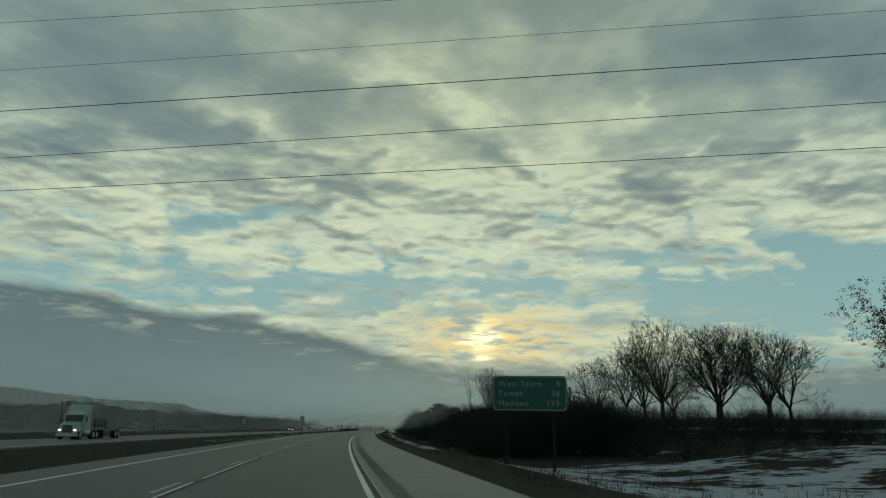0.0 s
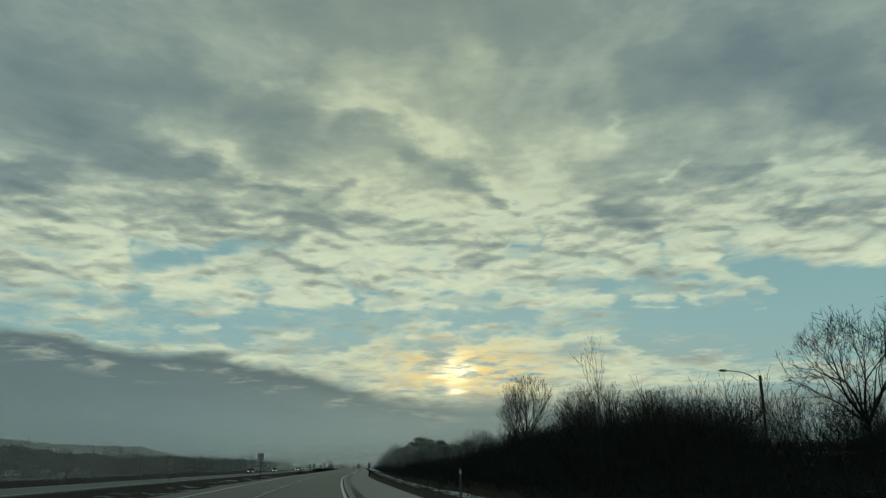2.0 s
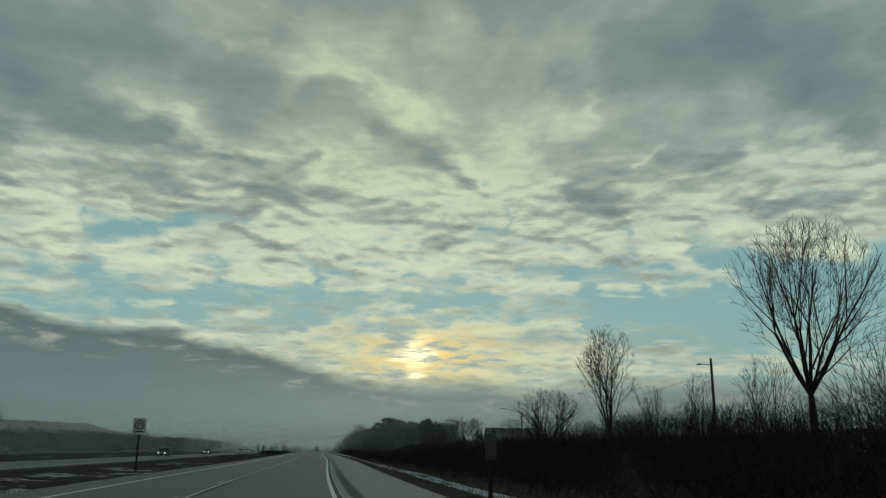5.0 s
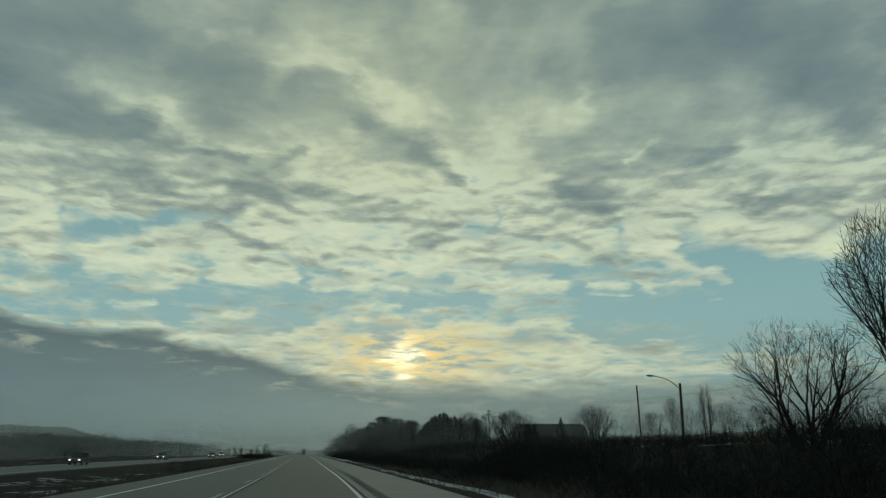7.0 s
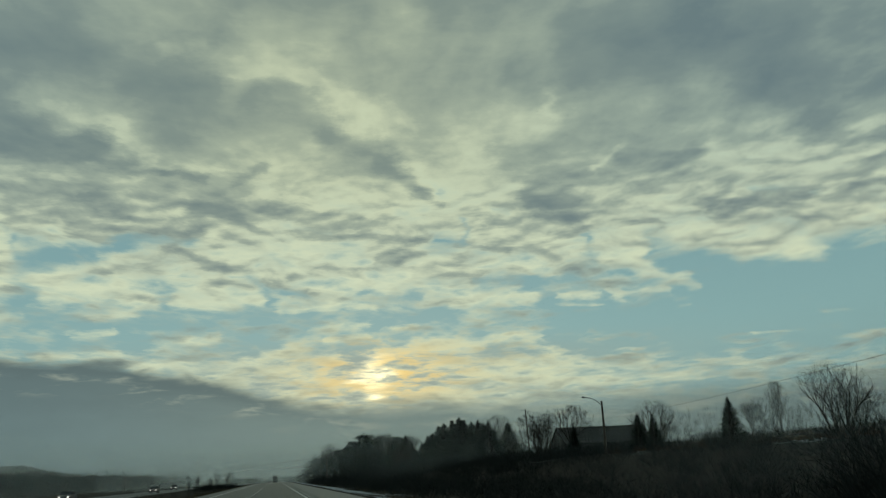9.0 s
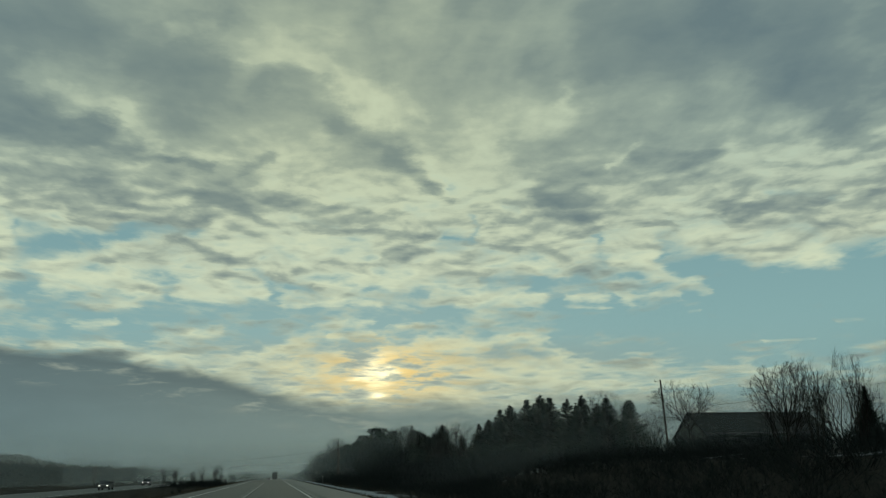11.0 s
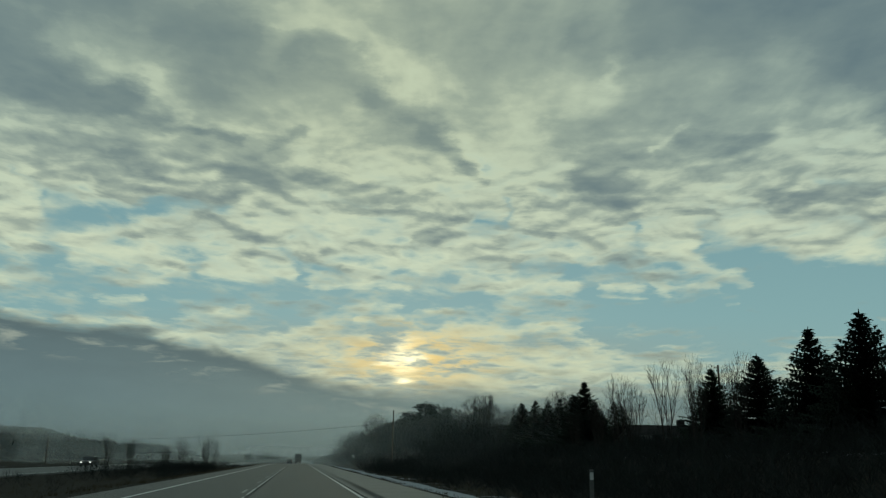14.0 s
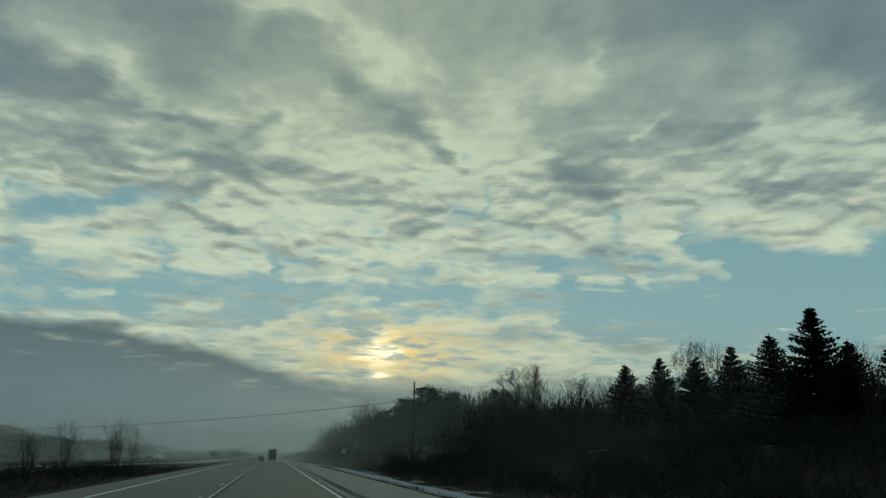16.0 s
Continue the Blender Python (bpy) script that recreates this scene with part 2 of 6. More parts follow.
SHADE_MID = [(-5.1, 17.8, 5.9, 17.1, 0.52, 0.7), (1.8, 16.2, 10.1, 15.8, 0.36, 0.7), (-6.6, 15.0, -4.0, 13.7, 0.71, 0.8), (2.7, 13.8, 6.0, 13.5, 0.32, 0.5), (18.3, 17.8, 21.5, 16.0, 0.60, 0.6), (-17.2, 17.2, -10.0, 17.4, 0.56, 0.6), (-13.6, 16.2, -5.4, 16.6, 0.44, 0.7), (12.9, 15.1, 16.6, 14.5, 0.24, 0.6), (23.1, 16.0, 26.9, 15.5, 0.36, 0.5), (-0.5, 12.6, 2.0, 12.4, 0.20, 0.5), (7.2, 14.4, 9.6, 13.8, 0.24, 0.5), (-17.9, 12.0, -15.9, 11.9, 0.24, 0.5), (-11.2, 13.5, -8.6, 13.4, 0.36, 0.5), (30.0, 16.7, 34.1, 15.3, 0.40, 0.5)]  # grey folds of the broken cloud
SHADE_RIGHT = [(16.4, 21.0, 20.8, 17.7, 1.05, 0.44), (24.1, 20.5, 29.4, 19.2, 0.71, 0.5), (23.0, 28.1, 31.0, 27.1, 1.83, 0.5), (30.3, 28.2, 36.0, 25.5, 1.83, 0.8), (35.6, 22.7, 44.1, 22.0, 1.39, 0.6), (37.4, 19.9, 43.5, 18.1, 0.79, 0.8), (31.0, 16.3, 36.3, 16.1, 0.52, 0.8), (17.8, 26.3, 22.8, 24.8, 0.87, 0.3), (18.4, 18.2, 22.3, 16.8, 0.63, 0.4), (40.2, 15.9, 48.7, 15.4, 0.95, 0.6), (41.4, 25.0, 52.7, 23.6, 1.98, 0.6)]  # shaded folds further round
PALE_LEFT = [(-8.2, 27.8, -5.8, 28.1, 0.40, 0.8), (-3.7, 28.2, 3.1, 30.1, 1.43, 1), (-4.0, 27.0, 1.5, 26.7, 0.79, 0.7), (1.9, 26.0, 5.4, 24.0, 0.79, 1), (5.4, 25.0, 9.2, 23.5, 0.79, 0.7), (9.2, 21.9, 11.3, 19.6, 0.48, 0.8), (-11.2, 22.5, -8.4, 21.0, 0.56, 0.8), (-14.3, 22.8, -11.2, 22.3, 0.56, 0.5), (-8.4, 20.6, -4.8, 20.0, 0.48, 0.7), (-17.2, 23.7, -14.3, 23.5, 0.56, 0.4), (-9.1, 19.2, -7.5, 19.1, 0.28, 0.6), (3.4, 18.7, 5.5, 17.6, 0.79, 0.6), (6.6, 30.6, 10.1, 30.3, 1.35, 0.7), (-0.6, 33.1, 8.3, 33.1, 1.83, 0.7)]  # thin pale places of the closed deck
PALE_RIGHT = [(11.3, 19.0, 17.6, 18.8, 0.63, 0.6), (20.2, 23.5, 20.7, 24.6, 0.40, 0.7), (22.1, 19.5, 24.4, 21.4, 0.28, 1), (30.6, 19.8, 33.7, 18.3, 0.79, 0.8), (36.5, 18.1, 39.3, 17.5, 0.63, 0.7), (28.6, 17.8, 31.1, 17.2, 0.63, 0.7), (27.3, 16.0, 30.0, 16.7, 0.40, 0.7), (25.6, 18.5, 27.9, 18.6, 0.48, 0.4), (12.2, 21.9, 14.3, 21.1, 0.79, 0.4)]  # thin pale places further round


def stroke_group():
    """Adds one soft stroke, from a start along a way, to a running total."""
    tree = bpy.data.node_groups.new("cloud_stroke", "ShaderNodeTree")
    for name, kind in (("place", "Vector"), ("start", "Vector"), ("along", "Vector"), ("unit", "Vector"), ("fall", "Float"), ("weight", "Float"), ("total", "Float")):
        tree.interface.new_socket(name, in_out="INPUT", socket_type="NodeSocket" + kind)
    tree.interface.new_socket("total", in_out="OUTPUT", socket_type="NodeSocketFloat")
    g = Graph(tree)
    place, start, along, unit, fall, weight, total = g.node("NodeGroupInput").outputs[:7]
    p = g.vec("SUBTRACT", place, start)
    f = g.math("MINIMUM", g.math("MAXIMUM", g.vec("DOT_PRODUCT", p, unit, out=1), 0.0), 1.0)
    d = g.vec("SUBTRACT", p, g.node("ShaderNodeVectorMath", {0: along, 3: f}, operation="SCALE").outputs[0])
    near = g.math("POWER", fall, g.vec("DOT_PRODUCT", d, d, out=1))
    g.node("NodeGroupOutput", (g.math("MULTIPLY_ADD", near, weight, total),))
    return tree


def cloud_material():
    """A low winter cloud deck: broken cream cloud over blue, a grey bank towards the horizon, the sun behind thin cloud."""
    m = bpy.data.materials.new("cloud_deck")
    m.use_nodes = True
    t = m.node_tree
    t.nodes.clear()
    g = Graph(t)
    pos = g.node("ShaderNodeNewGeometry").outputs["Position"]
    n = g.vec("NORMALIZE", g.vec("SUBTRACT", pos, EYE))
    xyz = g.node("ShaderNodeSeparateXYZ", (n,)).outputs
    az = g.math("DEGREES", g.math("ARCTAN2", xyz[0], xyz[1]))
    el = g.math("DEGREES", g.math("ARCSINE", xyz[2]))
    low = g.math("MAXIMUM", g.math("ADD", xyz[2], 0.035), 0.05)
    flat = g.node("ShaderNodeCombineXYZ", (g.math("DIVIDE", xyz[0], low), g.math("DIVIDE", xyz[1], low), 3.7)).outputs[0]
    # streets of cloud that run away along the view, so that they fan out overhead
    street = g.node("ShaderNodeVectorRotate", {"Vector": flat, "Angle": radians(12.0)}).outputs[0]
    street = g.vec("MULTIPLY", street, (1.0, 0.55, 1.0))

    def off(v, k):
        return g.math("MULTIPLY", g.math("SUBTRACT", v, 0.5), k)

    # ragged edges: places are moved about, less and flatter towards the horizon
    warp = g.node("ShaderNodeSeparateXYZ", (g.noise(flat, 2.6, 6.0, 0.6, out=1),)).outputs
    lift = g.math("MAXIMUM", xyz[2], 0.05)
    baz = g.math("ADD", az, g.math("MULTIPLY", off(warp[0], 17.0), lift))
    bel = g.math("ADD", el, g.math("MULTIPLY", off(warp[1], 36.0), g.math("MULTIPLY", lift, g.math("MINIMUM", lift, 0.36))))
    place = g.node("ShaderNodeCombineXYZ", (baz, bel, 0.0)).outputs[0]

    stroke = stroke_group()

    def strokes(*lists):
        total = 0.0
        for a, e, a2, e2, w, k in sum(lists, []):
            along = Vector((a2 - a, e2 - e, 0))
            one = t.nodes.new("ShaderNodeGroup")
            one.node_tree = stroke
            for i, v in enumerate(((a, e, 0), along, along / max(along.length_squared, 0.01), math.exp(-0.7 / (w * w)), k)):
                one.inputs[i + 1].default_value = v
            t.links.new(place, one.inputs[0])
            if total:
                t.links.new(total, one.inputs[6])
            total = one.outputs[0]
        return total

    clear = g.math("MINIMUM", strokes(CLEAR, CLEAR_FAR), 1.3)
    puffs = g.math("MINIMUM", strokes(PUFF_LOW, PUFF_SUN, PUFF_MID), 1.0)
    shade = g.math("MINIMUM", strokes(SHADE_LEFT, SHADE_MID, SHADE_RIGHT), 1.2)
    pale = g.math("MINIMUM", strokes(PALE_LEFT, PALE_RIGHT), 1.0)

    large = g.noise(street, 1.0, 3.0, 0.5, 0.3)
    mid = g.noise(street, 3.3, 5.0, 0.52, 0.25)
    towards = g.noise(g.vec("ADD", street, (0.0, 0.07, 0.0)), 3.3, 3.0, 0.5, 0.25)
    fine = g.noise(flat, 9.0, 5.0, 0.58, 0.3)
    # heaps keep some height near the horizon, where a flat sheet would shrink to lines
    angles = g.node("ShaderNodeMix", {0: 0.35, 4: g.node("ShaderNodeCombineXYZ", (az, el, 0.0)).outputs[0], 5: place}, data_type="VECTOR").outputs[1]
    heap = g.noise(g.vec("MULTIPLY", angles, (0.3, 0.95, 1.0)), 1.0, 4.0, 0.5, 0.3)
    beneath = g.noise(g.vec("MULTIPLY", g.vec("ADD", angles, (0.0, -0.4, 0.0)), (0.3, 0.95, 1.0)), 1.0, 3.0, 0.5, 0.3)
    crumbs = g.noise(g.vec("MULTIPLY", angles, (0.6, 1.9, 1.0)), 1.0, 4.0, 0.5, 0.3)
    bars = g.noise(g.vec("MULTIPLY", g.node("ShaderNodeCombineXYZ", (az, el, 0.0)).outputs[0], (0.3, 1.5, 1.0)), 1.0, 5.0, 0.62, 0.5)

    def curve(v, lo, hi, top, rows):
        c = g.node("ShaderNodeFloatCurve", {1: g.line(v, lo, hi)})
        pts = c.mapping.curves[0].points
        pts[0].location, pts[1].location = (0.0, rows[0][1] / top), (1.0, rows[-1][1] / top)
        for a, b in rows[1:-1]:
            pts.new((a - lo) / (hi - lo), b / top)
        c.mapping.update()
        return g.math("MULTIPLY", c.outputs[0], top)

    # how thick the cloud is: 0 clear, 0.35 thin and bright, 1 thick and grey
    thick = curve(el, 0.0, 40.0, 1.0, ((0, 0.36), (5.5, 0.3), (7.0, 0.2), (8.2, 0.12), (9.6, 0.08), (11.3, 0.17), (12.8, 0.34), (15.5, 0.42), (18.0, 0.5), (21.0, 0.54), (26.0, 0.65), (34, 0.8), (40, 0.86)))
    thick = g.math("SUBTRACT", thick, g.math("MULTIPLY", g.step(az, 13.0, 26.0), g.step(el, 14.5, 11.0, 0.0, 0.22)))
    thick = g.math("ADD", thick, g.math("MULTIPLY", off(large, 0.35), g.step(el, 12.0, 20.0, 0.3, 1.0)))
    thick = g.math("ADD", thick, g.math("MULTIPLY", off(mid, 0.85), g.line(el, 14.0, 26.0, 1.0, 0.5)))
    thick = g.math("ADD", thick, g.math("MULTIPLY", off(heap, 1.2), g.step(el, 20.0, 12.0)))
    thick = g.math("ADD", thick, g.math("MULTIPLY", off(crumbs, 0.5), g.step(el, 23.0, 12.0, 0.2, 1.0)))
    thick = g.math("ADD", thick, g.math("MULTIPLY", off(fine, 0.3), g.line(el, 14.0, 26.0, 1.0, 0.45)))
    thick = g.math("ADD", thick, g.math("MULTIPLY", off(bars, 1.3), g.step(el, 9.5, 7.5)))
    ragged = g.math("ADD", g.math("ADD", off(crumbs, 0.8), off(fine, 0.5)), 1.0)
    thick = g.math("SUBTRACT", thick, g.math("MULTIPLY", g.math("MULTIPLY", clear, 0.4), ragged))
    body = g.math("ADD", 0.38, g.math("ADD", g.math("ADD", off(heap, 0.45), off(crumbs, 0.4)), off(fine, 0.15)))
    held = g.math("MULTIPLY", g.step(g.math("MULTIPLY", puffs, ragged), 0.05, 1.0), g.step(el, 9.5, 7.5, 0.75, 0.55))
    thick = g.math("ADD", thick, g.math("MULTIPLY", g.math("SUBTRACT", body, thick), held))
    thick = g.math("ADD", thick, g.math("SUBTRACT", g.math("MULTIPLY", shade, 0.3), g.math("MULTIPLY", pale, 0.17)))
    # undersides turned from the sun are greyer
    thick = g.math("ADD", thick, g.math("MULTIPLY", g.math("SUBTRACT", mid, towards), g.line(el, 10.0, 26.0, 0.7, 0.35)))
    # broken cloud lower down: its tone goes by its own folds and undersides, not by its edges
    folds = g.math("ADD", 0.43, g.math("ADD", g.math("ADD", off(mid, 0.75), off(large, 0.35)), g.math("ADD", off(crumbs, 0.25), off(fine, 0.18))))
    folds = g.math("ADD", folds, g.math("MULTIPLY", g.math("SUBTRACT", heap, beneath), 0.85))
    folds = g.math("ADD", folds, g.math("SUBTRACT", g.math("MULTIPLY", shade, 0.3), g.math("MULTIPLY", g.math("MAXIMUM", pale, puffs), 0.08)))
    folds = g.math("ADD", g.math("MAXIMUM", folds, 0.3), g.step(el, 12.0, 19.0, 0.0, 0.05))
    tone = g.math("ADD", folds, g.math("MULTIPLY", g.math("SUBTRACT", thick, folds), g.step(el, 15.5, 22.0)))

    # towards the sun's side the deck lets more light through
    facing = g.math("EXPONENT", g.math("MULTIPLY", g.math("POWER", g.math("DIVIDE", g.math("SUBTRACT", az, 4.0), 20.0), 2.0), -1.0))
    cloud = g.ramp(tone, ((0.14, (0.34, 0.46, 0.43)), (0.3, (0.62, 0.695, 0.495)), (0.43, (0.51, 0.58, 0.43)), (0.57, (0.345, 0.415, 0.335)), (0.76, (0.228, 0.292, 0.264)), (1.0, (0.168, 0.23, 0.228))))
    side = g.mix(facing, (0.8, 0.87, 0.94, 1), (1.03, 1.02, 0.96, 1))
    cloud = g.mix(g.step(el, 13.0, 22.0), cloud, g.mix(1.0, cloud, side, "MULTIPLY"))
    alpha = g.step(thick, -0.2, 0.48)
    blue = g.mix(g.step(el, 4.0, 20.0), (0.25, 0.425, 0.415, 1), (0.185, 0.34, 0.36, 1))
    dull = g.math("MULTIPLY", g.step(el, 9.4, 7.0), g.math("EXPONENT", g.math("MULTIPLY", g.math("POWER", g.math("DIVIDE", g.math("SUBTRACT", az, SUN_AZ), 17.0), 2.0), -1.0)))
    blue = g.mix(g.math("MULTIPLY", dull, 0.85), blue, (0.27, 0.335, 0.29, 1))
    col = g.mix(alpha, blue, cloud)

    # warm light round the hidden sun
    def round_sun(a, e, w, h, ragged_by):
        x = g.math("DIVIDE", g.math("SUBTRACT", g.math("ADD", az, off(warp[0], ragged_by * 2.2)), a), w)
        y = g.math("DIVIDE", g.math("SUBTRACT", g.math("ADD", el, off(warp[1], ragged_by)), e), h)
        return g.math("EXPONENT", g.math("MULTIPLY", g.math("ADD", g.math("MULTIPLY", x, x), g.math("MULTIPLY", y, y)), -1.0))

    streak = g.step(g.math("ADD", g.math("MULTIPLY", bars, 0.55), g.math("ADD", g.math("MULTIPLY", crumbs, 0.3), g.math("MULTIPLY", alpha, 0.15))), 0.4, 0.62)
    wide = g.math("MULTIPLY", g.math("MULTIPLY", round_sun(SUN_AZ + 3.5, 7.0, 12.0, 2.6, 2.0), streak), alpha)
    halo = g.math("MULTIPLY", g.math("MULTIPLY", round_sun(SUN_AZ + 0.6, 6.6, 4.6, 1.7, 2.0), streak), g.line(alpha, 0.0, 1.0, 0.3, 1.0))
    core = g.math("ADD", g.math("MULTIPLY", round_sun(SUN_AZ, 6.55, 1.05, 0.85, 2.0), g.step(g.math("ADD", g.math("MULTIPLY", bars, 0.5), g.math("MULTIPLY", crumbs, 0.5)), 0.36, 0.54)), round_sun(SUN_AZ, 5.05, 0.5, 0.2, 0.4))
    col = g.mix(g.math("MULTIPLY", wide, 0.5, clamp=True), col, (0.6, 0.585, 0.34, 1))
    col = g.mix(g.math("MULTIPLY", halo, 0.95, clamp=True), col, (0.92, 0.67, 0.24, 1))
    col = g.mix(g.math("MULTIPLY", core, 0.95, clamp=True), col, (1.6, 1.45, 0.85, 1))

    # the grey bank that lies on the horizon; its wavy top sinks towards the sun
    edge = curve(az, -40.0, 50.0, 10.0, ((-40, 9.2), (-28, 9.2), (-19.4, 8.5), (-17.5, 8.05), (-14.5, 7.8), (-10.7, 7.8), (-8.8, 7.1), (-4.4, 6.5), (-1.7, 5.8), (2.2, 4.8), (6.1, 4.4), (10.0, 4.5), (13.9, 4.2), (21.6, 4.4), (50, 4.8)))
    edge = g.math("ADD", edge, g.math("ADD", off(heap, 1.0), g.math("ADD", off(bars, 0.8), off(crumbs, 0.4))))
    under = g.math("SUBTRACT", edge, el)
    soft = g.math("MAXIMUM", g.line(az, -12.0, 0.0, 0.62, 1.25), g.line(az, 8.0, 20.0, 0.9, 1.9))
    bank = g.step(g.math("DIVIDE", under, soft), -0.5, 0.7)
    # lit scraps in the bank just under its top
    scraps = g.math("MULTIPLY", g.step(g.math("ADD", g.math("MULTIPLY", bars, 0.6), g.math("MULTIPLY", heap, 0.4)), 0.49, 0.66), g.math("MULTIPLY", g.step(under, 2.6, 1.5), g.step(under, 0.6, 1.2)))
    near_sun = g.math("EXPONENT", g.math("MULTIPLY", g.math("POWER", g.math("DIVIDE", g.math("SUBTRACT", az, SUN_AZ), g.line(az, 5.0, 7.0, 16.0, 32.0)), 2.0), -1.0))
    haze = g.mix(near_sun, (0.142, 0.214, 0.219, 1), (0.195, 0.262, 0.235, 1))
    darker = g.mix(near_sun, (0.118, 0.176, 0.18, 1), (0.158, 0.21, 0.188, 1))
    bank_col = g.mix(g.step(g.math("ADD", el, off(heap, 3.0)), 2.0, 6.5), haze, darker)
    lip = g.math("MULTIPLY", g.step(under, 1.5, 0.2), g.step(az, 12.0, -4.0))
    bank_col = g.mix(g.math("MULTIPLY", lip, 0.6), bank_col, (0.098, 0.138, 0.138, 1))
    bank_col = g.mix(g.math("MULTIPLY", scraps, 0.8), bank_col, (0.34, 0.385, 0.31, 1))
    col = g.mix(bank, col, bank_col)

    shine = g.node("ShaderNodeEmission", (col, 1.0)).outputs[0]
    sheer = g.node("ShaderNodeBsdfTransparent").outputs[0]
    thin = g.math("MULTIPLY", g.math("MULTIPLY", g.math("SUBTRACT", 1.0, alpha), g.math("SUBTRACT", 1.0, bank)), 0.025)
    mixed = g.node("ShaderNodeMixShader", (thin, shine, sheer)).outputs[0]
    g.node("ShaderNodeOutputMaterial", (mixed,))
    m.cycles.emission_sampling = "NONE"
    return m


def cloud_deck():
    """A shell 890 m up that bends down to the horizon 4.6 km off."""
    bm = bmesh.new()
    rings = []
    segs = 72
    prof = [(r, 890.0) for r in (0, 400, 900, 1500, 2200, 2900)]
    prof += [(2900 + 1750 * math.sin(a), 890 * math.cos(a)) for a in np.linspace(0.15, math.pi / 2, 12)]
    prof.append((4650, -120.0))
    for r, z in prof[1:]:
        rings.append([bm.verts.new((r * math.cos(2 * math.pi * i / segs), 230 + r * math.sin(2 * math.pi * i / segs), z)) for i in range(segs)])
    apex = bm.verts.new((0, 230, 890))
    for i in range(segs):
        bm.faces.new((apex, rings[0][i], rings[0][(i + 1) % segs]))
    for a, b in zip(rings, rings[1:]):
        for i in range(segs):
            j = (i + 1) % segs
            bm.faces.new((a[i], b[i], b[j], a[j]))
    for f in bm.faces:
        f.smooth = True
    me = bpy.data.meshes.new("backdrop_sky")
    bm.to_mesh(me)
    bm.free()
    me.materials.append(cloud_material())
    return tagged(new("backdrop_sky", me), "broken grey and cream winter cloud over pale blue sky", "sky", kind="structure")


cloud_deck()


# ---- shared builders ----
def part(name, bm, mat, parent=None, label=""):
    """Links a bmesh as one mesh object, under a thing if one is given."""
    me = bpy.data.meshes.new(name)
    bm.to_mesh(me)
    bm.free()
    me.materials.append(mat)
    ob = new(name, me)
    if parent:
        ob.parent = parent
    return tagged(ob, label)


def from_arrays(name, verts, faces, mat, parent=None, smooth=False):
    me = bpy.data.meshes.new(name)
    me.from_pydata([tuple(v) for v in verts], [], [tuple(f) for f in faces])
    me.materials.append(mat)
    if smooth:
        me.polygons.foreach_set("use_smooth", [True] * len(me.polygons))
    ob = new(name, me)
    if parent:
        ob.parent = parent
    return ob


def thing(name, x, y, z, turn=0.0, label="", category="", group="", kind=""):
    ob = new(name)
    ob.matrix_basis = pose(x, y, z, 0, 0, turn)
    return tagged(ob, label, category, group, kind)


def box(bm, x0, x1, y0, y1, z0, z1, bevel=0.0):
    got = bmesh.ops.create_cube(bm, size=1.0)
    bmesh.ops.scale(bm, vec=(x1 - x0, y1 - y0, z1 - z0), verts=got["verts"])
    bmesh.ops.translate(bm, vec=((x0 + x1) / 2, (y0 + y1) / 2, (z0 + z1) / 2), verts=got["verts"])
    if bevel:
        edges = list({e for v in got["verts"] for e in v.link_edges})
        bmesh.ops.bevel(bm, geom=edges, offset=bevel, segments=2, affect="EDGES")
    return bm


def rod(bm, a, b, r0, r1=None, sides=8):
    """A tapered rod from a to b."""
    a, b = Vector(a), Vector(b)
    got = bmesh.ops.create_cone(bm, cap_ends=True, segments=sides, radius1=r0, radius2=r0 if r1 is None else r1, depth=(b - a).length)
    m = Matrix.Translation((a + b) / 2) @ (b - a).to_track_quat("Z", "Y").to_matrix().to_4x4()
    bmesh.ops.transform(bm, matrix=m, verts=got["verts"])
    return bm


def prism(bm, outline, axis_a, axis_b):
    """Extrudes an outline of (u, z) along x from axis_a to axis_b."""
    lo = [bm.verts.new((axis_a, u, z)) for u, z in outline]
    hi = [bm.verts.new((axis_b, u, z)) for u, z in outline]
    n = len(outline)
    bm.faces.new(lo[::-1])
    bm.faces.new(hi)
    for i in range(n):
        bm.faces.new((lo[i], lo[(i + 1) % n], hi[(i + 1) % n], hi[i]))
    bmesh.ops.recalc_face_normals(bm, faces=bm.faces)
    return bm


def segment_mesh(segs, sides):
    """Verts and faces of open tapered prisms for rows of p0, p1, r0, r1."""
    p0 = np.array([s[0] for s in segs], float)
    p1 = np.array([s[1] for s in segs], float)
    r0 = np.array([s[2] for s in segs])[:, None, None]
    r1 = np.array([s[3] for s in segs])[:, None, None]
    d = p1 - p0
    d /= np.linalg.norm(d, axis=1, keepdims=True) + 1e-9
    ref = np.where(np.abs(d[:, 2:3]) > 0.9, np.array([[1.0, 0, 0]]), np.array([[0, 0, 1.0]]))
    u = np.cross(d, ref)
    u /= np.linalg.norm(u, axis=1, keepdims=True) + 1e-9
    w = np.cross(d, u)
    a = np.arange(sides) * 2 * np.pi / sides
    ring = u[:, None, :] * np.cos(a)[None, :, None] + w[:, None, :] * np.sin(a)[None, :, None]
    v = np.concatenate([p0[:, None] + ring * r0, p1[:, None] + ring * r1], axis=1).reshape(-1, 3)
    base = np.arange(len(segs))[:, None] * 2 * sides
    i = np.arange(sides)[None, :]
    j = (i + 1) % sides
    f = np.stack([base + i, base + j, base + sides + j, base + sides + i], axis=2).reshape(-1, 4)
    return v, f


